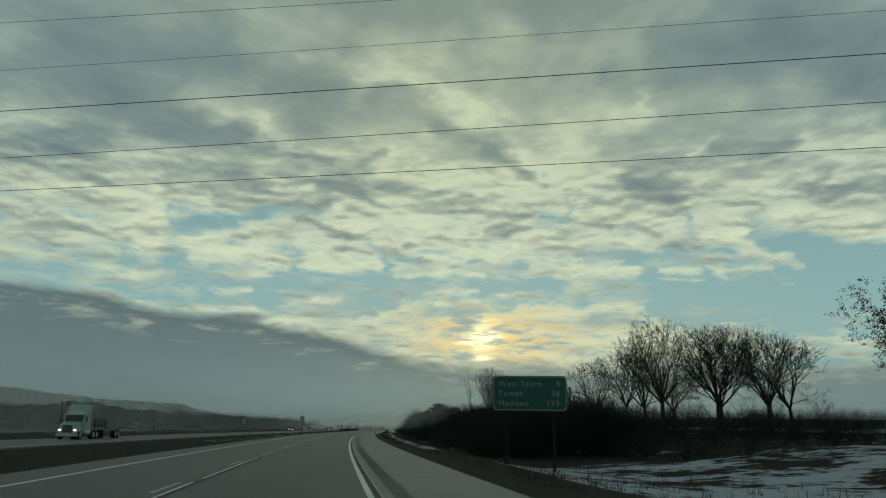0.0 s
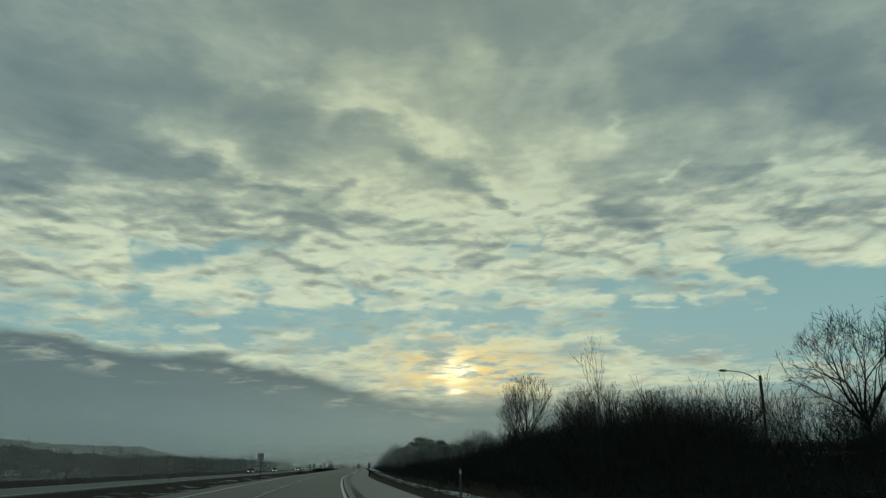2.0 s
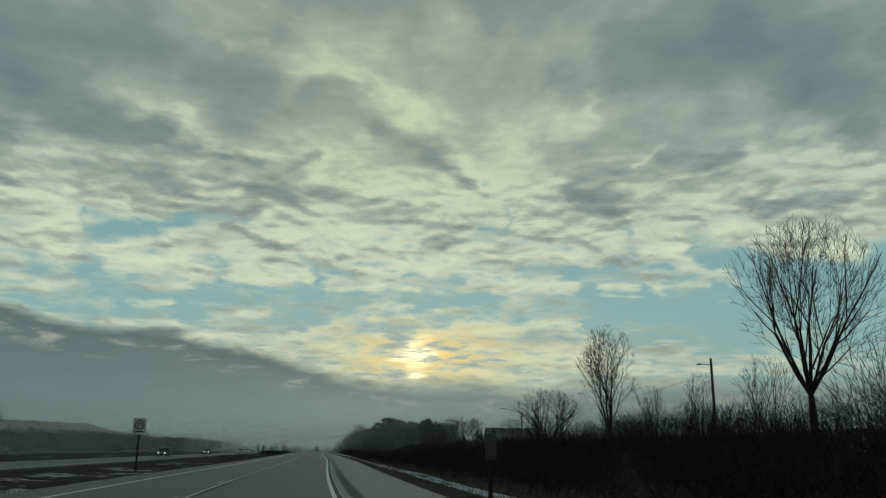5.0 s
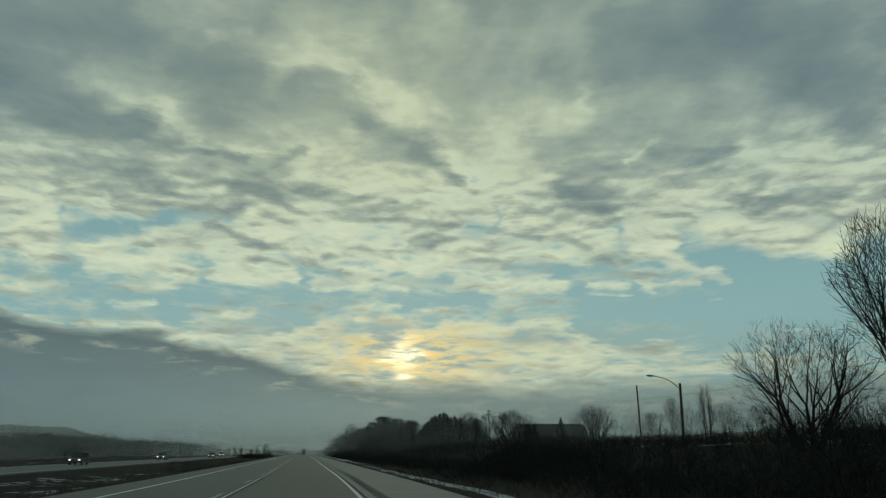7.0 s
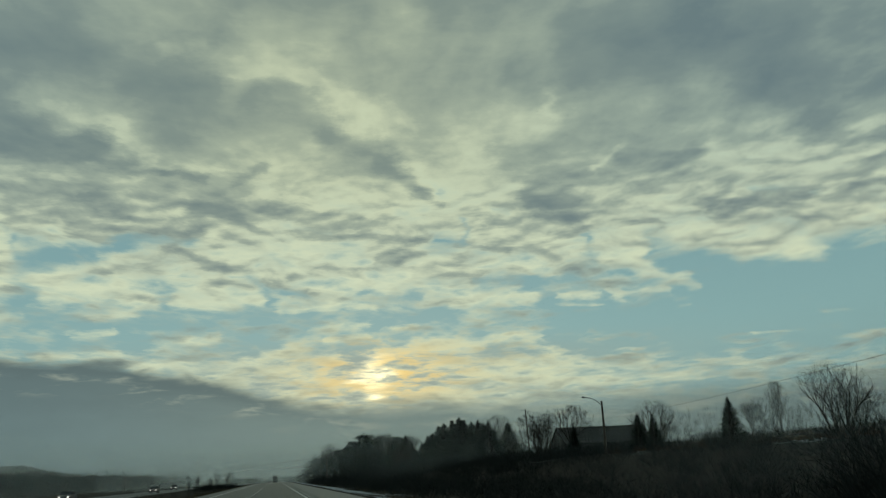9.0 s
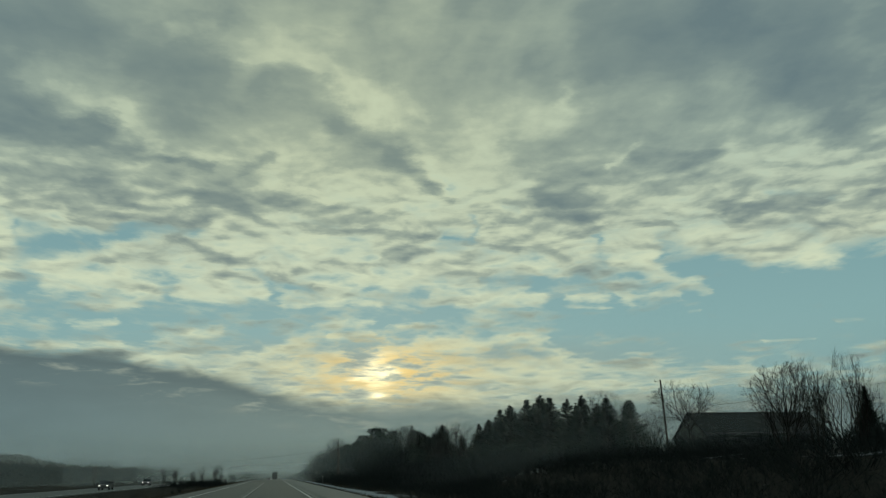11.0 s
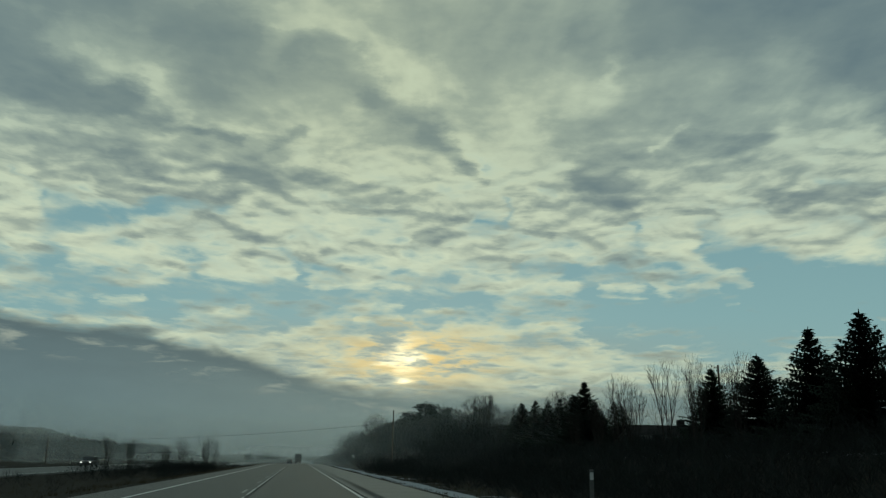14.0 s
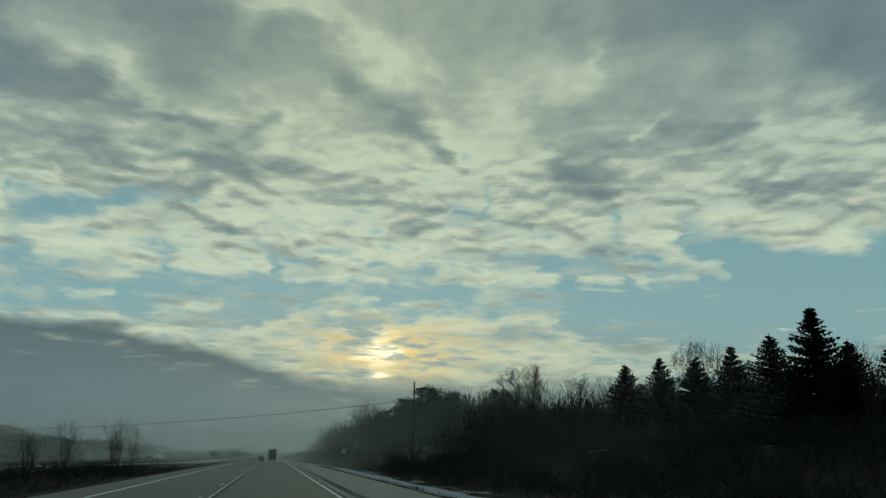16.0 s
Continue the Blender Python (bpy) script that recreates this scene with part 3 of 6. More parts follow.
def ribbon_mesh(segs, seed=1):
    """Verts and faces of one narrow blade for each row of p0, p1, r0, r1, turned at random: for the finest twigs."""
    gen = np.random.default_rng(seed)
    p0 = np.array([s[0] for s in segs], float)
    p1 = np.array([s[1] for s in segs], float)
    r0 = np.array([s[2] for s in segs])[:, None]
    r1 = np.array([s[3] for s in segs])[:, None]
    u = np.cross(p1 - p0, gen.normal(size=p0.shape))
    u /= np.linalg.norm(u, axis=1, keepdims=True) + 1e-9
    v = np.stack([p0 - u * r0, p0 + u * r0, p1 + u * r1, p1 - u * r1], axis=1).reshape(-1, 3)
    return v, np.arange(len(v)).reshape(-1, 4)


# ---- ground and roads ----
def road_x(y):
    """The way of the carriageway: a long bend to the right that runs out straight at y = 240."""
    u = max((240.0 - y) / 240.0, 0.0)
    return 7.2 * u ** 2.5


def ease(v, a, b):
    t = min(max((v - a) / (b - a), 0.0), 1.0)
    return t * t * (3 - 2 * t)


def shelf(y):
    """Height of the land right of the ditch."""
    return 0.8 + 0.5 * ease(y, 60, 180) + 0.9 * ease(y, 180, 280) + 2.5 * ease(y, 560, 760)


RIGHT = ((4.8, -0.06), (6.8, -0.22), (10.0, -0.75), (14.0, -0.85), (20.0, -0.45))
LEFT = ((-7.2, -0.06), (-9.0, -0.25), (-14.0, -1.05), (-19.0, -1.1), (-23.0, -0.62), (-36.0, -0.6), (-38.0, -0.8), (-46.0, -1.1), (-5000.0, -1.4))


def ground_z(l, y):
    """Height of the ground l metres right of the road's reference line."""
    fall = dip(y) * (1 - ease(l, 8, 34)) * (1 - ease(-l, 38, 60))
    if -7.2 <= l <= 4.8:
        return -0.06 - fall
    if l > 0:
        rows = RIGHT + ((29.0, shelf(y) * 0.7), (36.0, shelf(y)), (60.0, shelf(y) + 0.4), (78.0, shelf(y) + 0.6), (125.0, shelf(y) + 0.7 + 4.2 * ease(y, 230, 330)), (5000.0, shelf(y) + 4.0 + 4.2 * ease(y, 230, 330)))
    else:
        rows = LEFT
    for (a, za), (b, zb) in zip(rows, rows[1:]):
        if min(a, b) <= l <= max(a, b):
            z = za + (zb - za) * (l - a) / (b - a)
            break
    rough = 0.0 if -37 < l < -22 else 0.1 * noise.noise((l * 0.35, y * 0.35, 0)) + 0.12 * noise.noise((l * 0.08, y * 0.08, 5))
    return z - fall + rough * min(abs(l) / 10.0, 1.0)


def lane_shift(y):
    """The carriageway keeps left of the line of the verge through the bend."""
    return -1.1 * (1 - ease(y, 150, 250))


def dip(y):
    """The road falls gently beyond a low crest."""
    return 1.5 * ease(y, 560, 820)


def place_z(x, y):
    return ground_z(x - road_x(y), y)


def snow_share(l, y):
    """How much old snow lies there."""
    if y > 330 and 6.1 < l < 9.8:
        return 1.0
    if 5.7 < l < 8.2:
        return (0.6 if y > 330 else 0.76) if y > 60 else 0.3
    if 8.4 <= l < 30:
        return (0.6 if y < 50 else 0.42) if y < 95 else (0.16 if y < 330 else (0.5 if l < 13 else 0.26))
    if l >= 30:
        return 0.42
    if -22 < l < -12:
        return 0.1 if y < 120 else (0.46 if y < 300 else 0.2)
    if -12 <= l < 0:
        return 0.2
    if l <= -37:
        return 0.36
    return 0.2


def ground_material():
    m = bpy.data.materials.new("winter_ground")
    m.use_nodes = True
    g = Graph(m.node_tree)
    bsdf = m.node_tree.nodes["Principled BSDF"]
    pos = g.node("ShaderNodeNewGeometry").outputs["Position"]
    coarse = g.noise(pos, 0.16, 6.0, 0.62, 0.4)
    mid = g.noise(pos, 1.1, 5.0, 0.6)
    fine = g.noise(pos, 14.0, 3.0, 0.6)
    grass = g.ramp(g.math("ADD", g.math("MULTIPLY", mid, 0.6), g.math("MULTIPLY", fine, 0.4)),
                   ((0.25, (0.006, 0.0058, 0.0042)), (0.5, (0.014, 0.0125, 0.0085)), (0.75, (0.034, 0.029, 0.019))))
    snow = g.ramp(fine, ((0.2, (0.26, 0.285, 0.31)), (0.8, (0.46, 0.485, 0.52))))
    share = g.node("ShaderNodeAttribute", attribute_name="snow").outputs["Fac"]
    v = g.math("ADD", g.math("MULTIPLY", coarse, 0.55), g.math("ADD", g.math("MULTIPLY", mid, 0.33), g.math("MULTIPLY", fine, 0.12)))
    edge = g.math("SUBTRACT", 0.74, g.math("MULTIPLY", share, 0.42))
    lies = g.step(g.math("SUBTRACT", v, edge), -0.012, 0.028)
    m.node_tree.links.new(g.mix(lies, grass, snow), bsdf.inputs["Base Color"])
    bsdf.inputs["Roughness"].default_value = 0.9
    bsdf.inputs["Specular IOR Level"].default_value = 0.12
    bn = g.node("ShaderNodeBump", {"Strength": 0.7, "Distance": 0.08, "Height": g.math("ADD", g.math("MULTIPLY", fine, 0.5), lies)})
    m.node_tree.links.new(bn.outputs[0], bsdf.inputs["Normal"])
    return m


def ground_sheet():
    ls = [-4300, -2500, -1400, -800, -500, -320, -220, -160, -120, -95, -78, -64, -54]
    ls += list(np.arange(-47, -37, 2.0)) + [-36.5, -35.5, -30, -24, -23.2] + list(np.arange(-22, -7.5, 1.2)) + [-7.3, -7.0, 4.6, 4.85]
    ls += list(np.arange(5.4, 12, 0.8)) + list(np.arange(12, 40, 1.6)) + [42, 45, 50, 56, 64, 75, 95, 130, 190, 300, 500, 900, 1600, 2700, 4300]
    ys = [-4000, -2200, -1000, -500, -250, -120, -60] + list(np.arange(-30, 620, 4.0)) + list(np.arange(625, 1000, 15)) + [1050, 1150, 1300, 1600, 2100, 2800, 3600, 4600]
    verts = [(road_x(max(y, -300)) + l, y, ground_z(l, y)) for y in ys for l in ls]
    w = len(ls)
    faces = [(j * w + i, j * w + i + 1, (j + 1) * w + i + 1, (j + 1) * w + i) for j in range(len(ys) - 1) for i in range(w - 1)]
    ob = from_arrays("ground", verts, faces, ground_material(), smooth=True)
    at = ob.data.attributes.new("snow", "FLOAT", "POINT")
    at.data.foreach_set("value", [snow_share(l, y) for y in ys for l in ls])
    return tagged(ob, "brown winter grass with patches of old snow", "ground", kind="structure")


def strip(name, l0, l1, y0, y1, z, mat, step=6.0, parent=None, thick=0.0):
    """A band that follows the road between two offsets."""
    n = max(int((y1 - y0) / step), 1)
    ys = np.linspace(y0, y1, n + 1)
    verts = [(road_x(y) + lane_shift(y) * (l > -10) + l, y, z - dip(y)) for y in ys for l in (l0, l1)]
    faces = [(2 * i, 2 * i + 1, 2 * i + 3, 2 * i + 2) for i in range(n)]
    if thick:
        k = len(verts)
        verts += [(x, y, zz - thick) for x, y, zz in verts]
        faces += [(2 * i + k, 2 * i, 2 * i + 2, 2 * i + 2 + k) for i in range(n)]
        faces += [(2 * i + 1, 2 * i + 1 + k, 2 * i + 3 + k, 2 * i + 3) for i in range(n)]
    return from_arrays(name, verts, faces, mat, parent)


ground_sheet()
FAR_END = 1500.0
road = tagged(strip("road", -7.1, 1.95, -120, FAR_END, 0.0, WET_ROAD, thick=0.12), "damp grey asphalt carriageway with two lanes", "road", kind="structure")
shoulder = tagged(strip("pavement", 1.95, 5.0, -120, FAR_END, -0.004, SHOULDER, thick=0.12), "paler asphalt shoulder beside the lanes", "shoulder", kind="structure")
tagged(strip("road_opposite", -35.2, -23.6, -120, FAR_END, -0.5, FAR_ROAD, thick=0.14), "pale grey asphalt carriageway for oncoming traffic", "road", kind="structure")
strip("edge_line", -5.56, -5.43, -120, FAR_END, 0.004, PAINT_AND_SHEEN, parent=road)
strip("edge_line", 1.84, 1.97, -120, FAR_END, 0.004, PAINT_AND_SHEEN, parent=road)
strip("sealed_joint", 1.97, 2.1, -120, FAR_END, 0.005, TAR, parent=road)
strip("sealed_joint", -1.94, -1.82, -120, FAR_END, 0.005, TAR, parent=road)
# wet gleam of the sky beside the sealant, put in as a pale strip
strip("joint_edge", 2.1, 2.14, -120, FAR_END, 0.006, WORN_PAINT_AND_SHEEN, parent=road)
gaps = random.Random(12)
y = -20.0
for k in range(60):
    # sky shine along the joint, laid as pale strips broken at uneven lengths
    end = y + gaps.uniform(4.0, 19.0)
    strip("joint_edge", -2.0, -1.94, y, end, 0.006, PAINT_AND_SHEEN, step=6.0, parent=road)
    y = end + gaps.uniform(0.3, 1.6)
for k in range(70):
    y = -20 + 12.19 * k
    strip("lane_dash", -2.3, -2.19, y, y + 3.05, 0.004, WORN_PAINT_AND_SHEEN, step=3.1, parent=road)
# milled rumble grooves beside the edge line
gv, gf = [], []
for k in range(1500):
    y = 10 + 0.36 * k
    x = road_x(y) + lane_shift(y)
    b = len(gv)
    z = 0.002 - dip(y)
    gv += [(x + 2.35, y, z), (x + 2.72, y, z), (x + 2.72, y + 0.17, z), (x + 2.35, y + 0.17, z)]
    gf.append((b, b + 1, b + 2, b + 3))
tagged(from_arrays("rumble_strip", gv, gf, GROOVE, shoulder), "row of dark milled grooves", kind="stuff")
for l in (-34.0, -24.8):
    strip("edge_line", l, l + 0.13, -100, FAR_END, -0.495, PAINT_AND_SHEEN, parent=bpy.data.objects["road_opposite"])


# ---- far ridge ----
def ridge(name, az0, az1, dist, profile, base, bump, mat, label, step=0.05):
    """A wooded rise seen from afar: rows of ground that climb to a bumpy crest."""
    azs = np.arange(az0, az1, step)
    verts, faces = [], []
    for a in azs:
        e = np.interp(a, [p[0] for p in profile], [p[1] for p in profile])
        h = dist * math.tan(radians(e)) * 1.02 + bump * (noise.noise((a * 1.9, 3.1, dist)) + 0.7 * noise.noise((a * 6.0, 1.1, dist)) + 0.6 * noise.noise((a * 15.0, 9.0, dist)) + 0.35 * noise.noise((a * 40.0, 5.0, dist)))
        for k, f in enumerate((0.0, 0.35, 0.7, 0.92, 1.0, 0.9)):
            r = dist * (1 + 0.05 * k)
            wob = bump * 0.8 * noise.noise((a * 5.0, k * 2.3, 7.0)) if 0 < k < 4 else 0.0
            verts.append((r * math.sin(radians(a)), 203 + r * math.cos(radians(a)), base + max(h, 2.0) * f + wob))
    for i in range(len(azs) - 1):
        for k in range(5):
            b = i * 6 + k
            faces.append((b, b + 6, b + 7, b + 1))
    return tagged(from_arrays(name, verts, faces, mat, smooth=True), label, "hill", kind="structure")


# distance haze is mixed into this base colour: paler and bluer than near woods
HAZED_WOODS = material("far_hazed_woods", ((0.035, 0.045, 0.05), (0.07, 0.08, 0.085)), 0.02, 0.95, 0.0, fine=0.15)
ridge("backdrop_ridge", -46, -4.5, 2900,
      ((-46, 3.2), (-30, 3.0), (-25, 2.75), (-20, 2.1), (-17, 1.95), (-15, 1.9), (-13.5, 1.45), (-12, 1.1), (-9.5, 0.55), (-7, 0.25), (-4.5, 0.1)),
      -6.0, 5.0, HAZED_WOODS, "long wooded bluff in winter haze")
ridge("backdrop_ridge", -12, 60, 3300, ((-12, 0.3), (-6, 0.35), (-1, 0.2), (8, 0.4), (20, 0.9), (60, 1.4)), -6.0, 5.0, HAZED_WOODS, "low wooded rise on the horizon")


# ---- mist ----
def mist_material(name, thick, height, fade=None):
    m = bpy.data.materials.new(name)
    m.use_nodes = True
    t = m.node_tree
    t.nodes.clear()
    g = Graph(t)
    pos = g.node("ShaderNodeNewGeometry").outputs["Position"]
    z = g.node("ShaderNodeSeparateXYZ", (pos,)).outputs[2]
    n = g.noise(g.vec("MULTIPLY", pos, (0.004, 0.004, 0.02)), 1.0, 4.0, 0.5)
    dens = g.math("MULTIPLY", g.step(z, 0.0, height, thick, 0.0), g.line(n, 0.25, 0.75, 0.75, 1.2))
    if fade:
        dens = g.math("MULTIPLY", dens, g.step(g.node("ShaderNodeSeparateXYZ", (pos,)).outputs[fade[2]], fade[0], fade[1]))
    white = g.node("ShaderNodeBsdfTranslucent", {0: (0.86, 0.9, 0.9, 1)}).outputs[0]
    back = g.node("ShaderNodeBsdfDiffuse", {0: (0.86, 0.9, 0.9, 1)}).outputs[0]
    half = g.node("ShaderNodeMixShader", (0.5, white, back)).outputs[0]
    clear = g.node("ShaderNodeBsdfTransparent").outputs[0]
    g.node("ShaderNodeOutputMaterial", (g.node("ShaderNodeMixShader", (dens, clear, half)).outputs[0],))
    return m


def mist_bank(points, height, thick, label, fade=None):
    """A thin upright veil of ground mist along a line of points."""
    verts, faces = [], []
    for x, y in points:
        verts += [(x, y, -4.0), (x, y, height)]
    for i in range(len(points) - 1):
        faces.append((2 * i, 2 * i + 2, 2 * i + 3, 2 * i + 1))
    ob = from_arrays("mist_bank", verts, faces, mist_material("mist", thick, height, fade))
    return tagged(ob, label, "mist", kind="structure")


mist_bank(((-82, -60), (-84, 200), (-90, 400)), 26, 0.28, "thin pale ground mist over the fields")
mist_bank(((-90, 400), (-92, 620), (-80, 900), (-60, 1050)), 26, 0.27, "faint pale ground mist over the far fields")
mist_bank(((-170, -50), (-190, 500), (-200, 900), (-170, 1250), (-60, 1480), (120, 1500), (300, 1400)), 60, 0.3, "pale ground mist before the woods")
mist_bank(((-700, -300), (-900, 600), (-800, 1500), (-400, 2100), (100, 2250), (700, 2000), (1100, 1300)), 170, 0.22, "deep pale haze before the bluffs")
mist_bank(((-70, 775), (-30, 772), (20, 770), (70, 765)), 22, 0.2, "thin pale ground mist over the road")
mist_bank(((-60, 905), (-20, 900), (30, 895), (70, 880)), 26, 0.26, "pale ground mist across the road's far end")
mist_bank(((-75, 640), (-30, 618), (14, 598), (32, 590), (62, 560), (110, 520)), 24, 0.2, "thin pale mist between the trees")
mist_bank(((58, 230), (70, 300), (81, 360), (86, 430), (95, 560)), 26, 0.3, "pale mist before the trees on the rise", (236, 310, 1))
for y, thick in ((290, 0.08), (400, 0.11), (515, 0.05)):
    mist_bank(((9, y), (60, y - 8), (140, y - 40)), 20, thick, "faint mist among the roadside trees", (10, 24, 0))


# ---- trees ----
def grow(rng, height, fork, limbs, lean, splits, reach, twist, thick, stem, rise=0.06, least=0.0065, crown=None, leader=False):
    """Limbs and twigs of a leafless tree: two lists of p0, p1, r0, r1."""
    wood, fine = [], []

    def branch(p, d, length, r, level):
        n = (9 if leader else 4) if level == 0 else (3 if level < 4 else 2)
        for s in range(n):
            side = Vector((rng.uniform(-1, 1), rng.uniform(-1, 1), rng.uniform(-0.8, 0.9)))
            d2 = (d + side * twist * (0.35 if level == 0 else 1.0) + Vector((0, 0, rise * (3 - min(level, 3)) + 0.03))).normalized()
            q = p + d2 * length / n
            r2 = r * (0.9 if leader and level == 0 else (0.88 if s < n - 1 else 0.72))
            (wood if level < 3 else fine).append((p, q, max(r, least * (1.7 if level < 4 else 1.2)), max(r2, least * (0.45 if level > 3 and s == n - 1 else 1.0))))
            p, d, r = q, d2, r2
            if level == 0 and leader and s > 1:
                for _ in range(2):
                    child(p, d, height * 0.4 * (1.0 - 0.06 * s) * rng.uniform(0.75, 1.1), r * 0.55, 0)
            if level > 0 and level < len(splits) and s < n - 1 and rng.random() < (0.75 if level < 3 else 0.95):
                child(p, d, length * rng.uniform(0.5, 0.75), r * 0.55, level)
        if level < len(splits):
            for j in range(splits[level]):
                child(p, d, (height * 0.36 if level == 0 else length) * rng.uniform(0.66, 0.98) * reach * (0.82 if level >= 2 else 1.0), r * rng.uniform(0.6, 0.8), level, j / splits[level])

    def child(p, d, length, r, level, turn=None):
        a = rng.uniform(0, 2 * math.pi) if turn is None else 2 * math.pi * (turn + rng.uniform(0, 0.6 / splits[level]))
        tilt = lean[level] * rng.uniform(0.6, 1.3)
        side = d.orthogonal().normalized()
        side.rotate(Matrix.Rotation(a, 3, d))
        branch(p, (d * math.cos(tilt) + side * math.sin(tilt)).normalized(), length, r, level + 1)

    stems = limbs if fork <= 0 else 1
    for k in range(stems):
        a = 2 * math.pi * (k + rng.random() * 0.6) / max(stems, 1)
        if fork <= 0:
            d = Vector((math.cos(a) * lean[0], math.sin(a) * lean[0], 1)).normalized()
            branch(Vector((math.cos(a) * 0.05, math.sin(a) * 0.05, -0.02)) * height, d, height * rng.uniform(0.8, 1.1) * stem, thick * rng.uniform(0.6, 1.0), 1)
        else:
            branch(Vector((0, 0, -0.3)), Vector((0, 0, 1)), height * fork, thick, 0)
    if crown:
        wide, deep = crown[0] * height, crown[1] * height
        mid = height - deep

        def inside(s):
            u = Vector((s[1].x / wide, s[1].y / wide, (s[1].z - mid) / deep))
            return s[1].z < mid or u.length + 0.22 * noise.noise(s[1] * 0.45) < 1.04

        dead = set()

        def keep(s):
            if tuple(s[0]) in dead or not inside(s):
                dead.add(tuple(s[1]))
                return False
            return True

        wood = [s for s in wood if keep(s)]
        fine = [s for s in fine if keep(s)]
    top = max(s[1].z for s in wood + fine)
    k = height / top
    return [[(a * k, b * k, r0, r1) for a, b, r0, r1 in part_] for part_ in (wood, fine)]


def bare_tree(seed, label, height=10.0, fork=0.25, limbs=5, lean=(0.45, 0.5, 0.55, 0.6), splits=(5, 3, 3, 3), reach=0.95, twist=0.12, thick=0.2, leaves=0, stem=0.35, crown=None, leader=False, least=0.0065, rise=0.06):
    rng = random.Random(seed)
    wood, fine = grow(rng, height, fork, limbs, lean, splits, reach, twist, thick, stem, rise=rise, least=least, crown=crown, leader=leader)
    tree = thing("bare_tree", 0, 0, 0, 0, label, "tree", "trees along the highway")
    v, f = segment_mesh(wood, 6)
    from_arrays("trunk", v, f, BARK, tree, smooth=True)
    v, f = ribbon_mesh(fine, seed)
    if leaves:
        lv, lf = leaf_scatter(rng, fine, leaves)
        crown = from_arrays("crown", v, f, TWIG, tree)
        from_arrays("leaves", lv, lf, DRY_LEAF, crown)
    else:
        from_arrays("crown", v, f, TWIG, tree)
    return tree


def leaf_scatter(rng, segs, count):
    verts, faces = [], []
    for _ in range(count):
        p = Vector(rng.choice(segs)[1]) + Vector((rng.gauss(0, 0.12), rng.gauss(0, 0.12), rng.gauss(-0.05, 0.1)))
        a = Vector((rng.uniform(-1, 1), rng.uniform(-1, 1), rng.uniform(-1, 0.4))).normalized() * rng.uniform(0.05, 0.1)
        b = a.orthogonal().normalized() * 0.045
        k = len(verts)
        verts += [p - a, p + b, p + a, p - b]
        faces.append((k, k + 1, k + 2, k + 3))
    return verts, faces


def spruce_tree(seed, label, height=10.0, girth=0.2, open_=0.0, fine=0.22):
    """A spruce: trunk and drooping whorls of needle sprays, ragged at the edge."""
    rng = random.Random(seed)
    tree = thing("spruce_tree", 0, 0, 0, 0, label, "tree", "row of spruces")
    bm = bmesh.new()
    rod(bm, (0, 0, -0.3), (0, 0, height * 0.98), 0.16, 0.015, 7)
    part("trunk", bm, BARK, tree)
    verts, faces = [], []
    for k in range(5):
        a = k * 1.26
        verts += [Vector((0.05 * math.cos(a), 0.05 * math.sin(a), height - 0.6)), Vector((0.07 * math.cos(a + 1.2), 0.07 * math.sin(a + 1.2), height - 0.6)), Vector((0, 0, height))]
        faces.append((3 * k, 3 * k + 1, 3 * k + 2))
    z = 0.5
    while z < height - 0.4:
        f = z / height
        reach = height * girth * (1 - f) ** 1.06 * (0.86 + 0.28 * rng.random()) * min(1.0, 0.3 + (height - z) / 2.2) + 0.05
        count = int(7 + 15 * (1 - f))
        for k in range(count):
            if rng.random() < 0.08 + open_:
                continue
            a = 2 * math.pi * (k + rng.random()) / count
            L = reach * rng.uniform(0.66, 1.16)
            droop = rng.uniform(0.1, 0.42) * (1 - f) - 0.35 * f ** 2
            out = Vector((math.cos(a), math.sin(a), 0))
            side = Vector((-math.sin(a), math.cos(a), 0))
            n = max(3, int(L / fine))
            p0 = Vector((0, 0, z + rng.uniform(-0.1, 0.1)))
            for s in range(n):
                u = (s + 0.6) / n
                c = p0 + out * L * u + Vector((0, 0, -droop * L * u + 0.22 * L * u * u))
                w = min(0.34 * (1 - u) + 0.14, 0.06 + 0.34 * L)
                for sg in (-1, 1):
                    tip = c + side * sg * w * rng.uniform(0.7, 1.3) + out * 0.22 * rng.uniform(0.6, 1.4) + Vector((0, 0, -0.12 * rng.random()))
                    b = len(verts)
                    verts += [c - out * 0.09, c + out * 0.09 + Vector((0, 0, 0.05)), tip]
                    faces.append((b, b + 1, b + 2))
                    b = len(verts)
                    verts += [c - out * 0.09, c + out * 0.09, c + side * sg * w * 0.5 + Vector((0, 0, -0.3 * rng.uniform(0.5, 1.2)))]
                    faces.append((b, b + 1, b + 2))
            end = p0 + out * L + Vector((0, 0, -droop * L + 0.22 * L))
            b = len(verts)
            verts += [end - out * 0.2 + side * 0.05, end - out * 0.2 - side * 0.05, end + out * 0.18 + Vector((0, 0, 0.04))]
            faces.append((b, b + 1, b + 2))
        z += fine - 0.01 + 0.1 * rng.random() + 0.06 * f ** 3
    from_arrays("crown", verts, faces, NEEDLE, tree)
    return tree


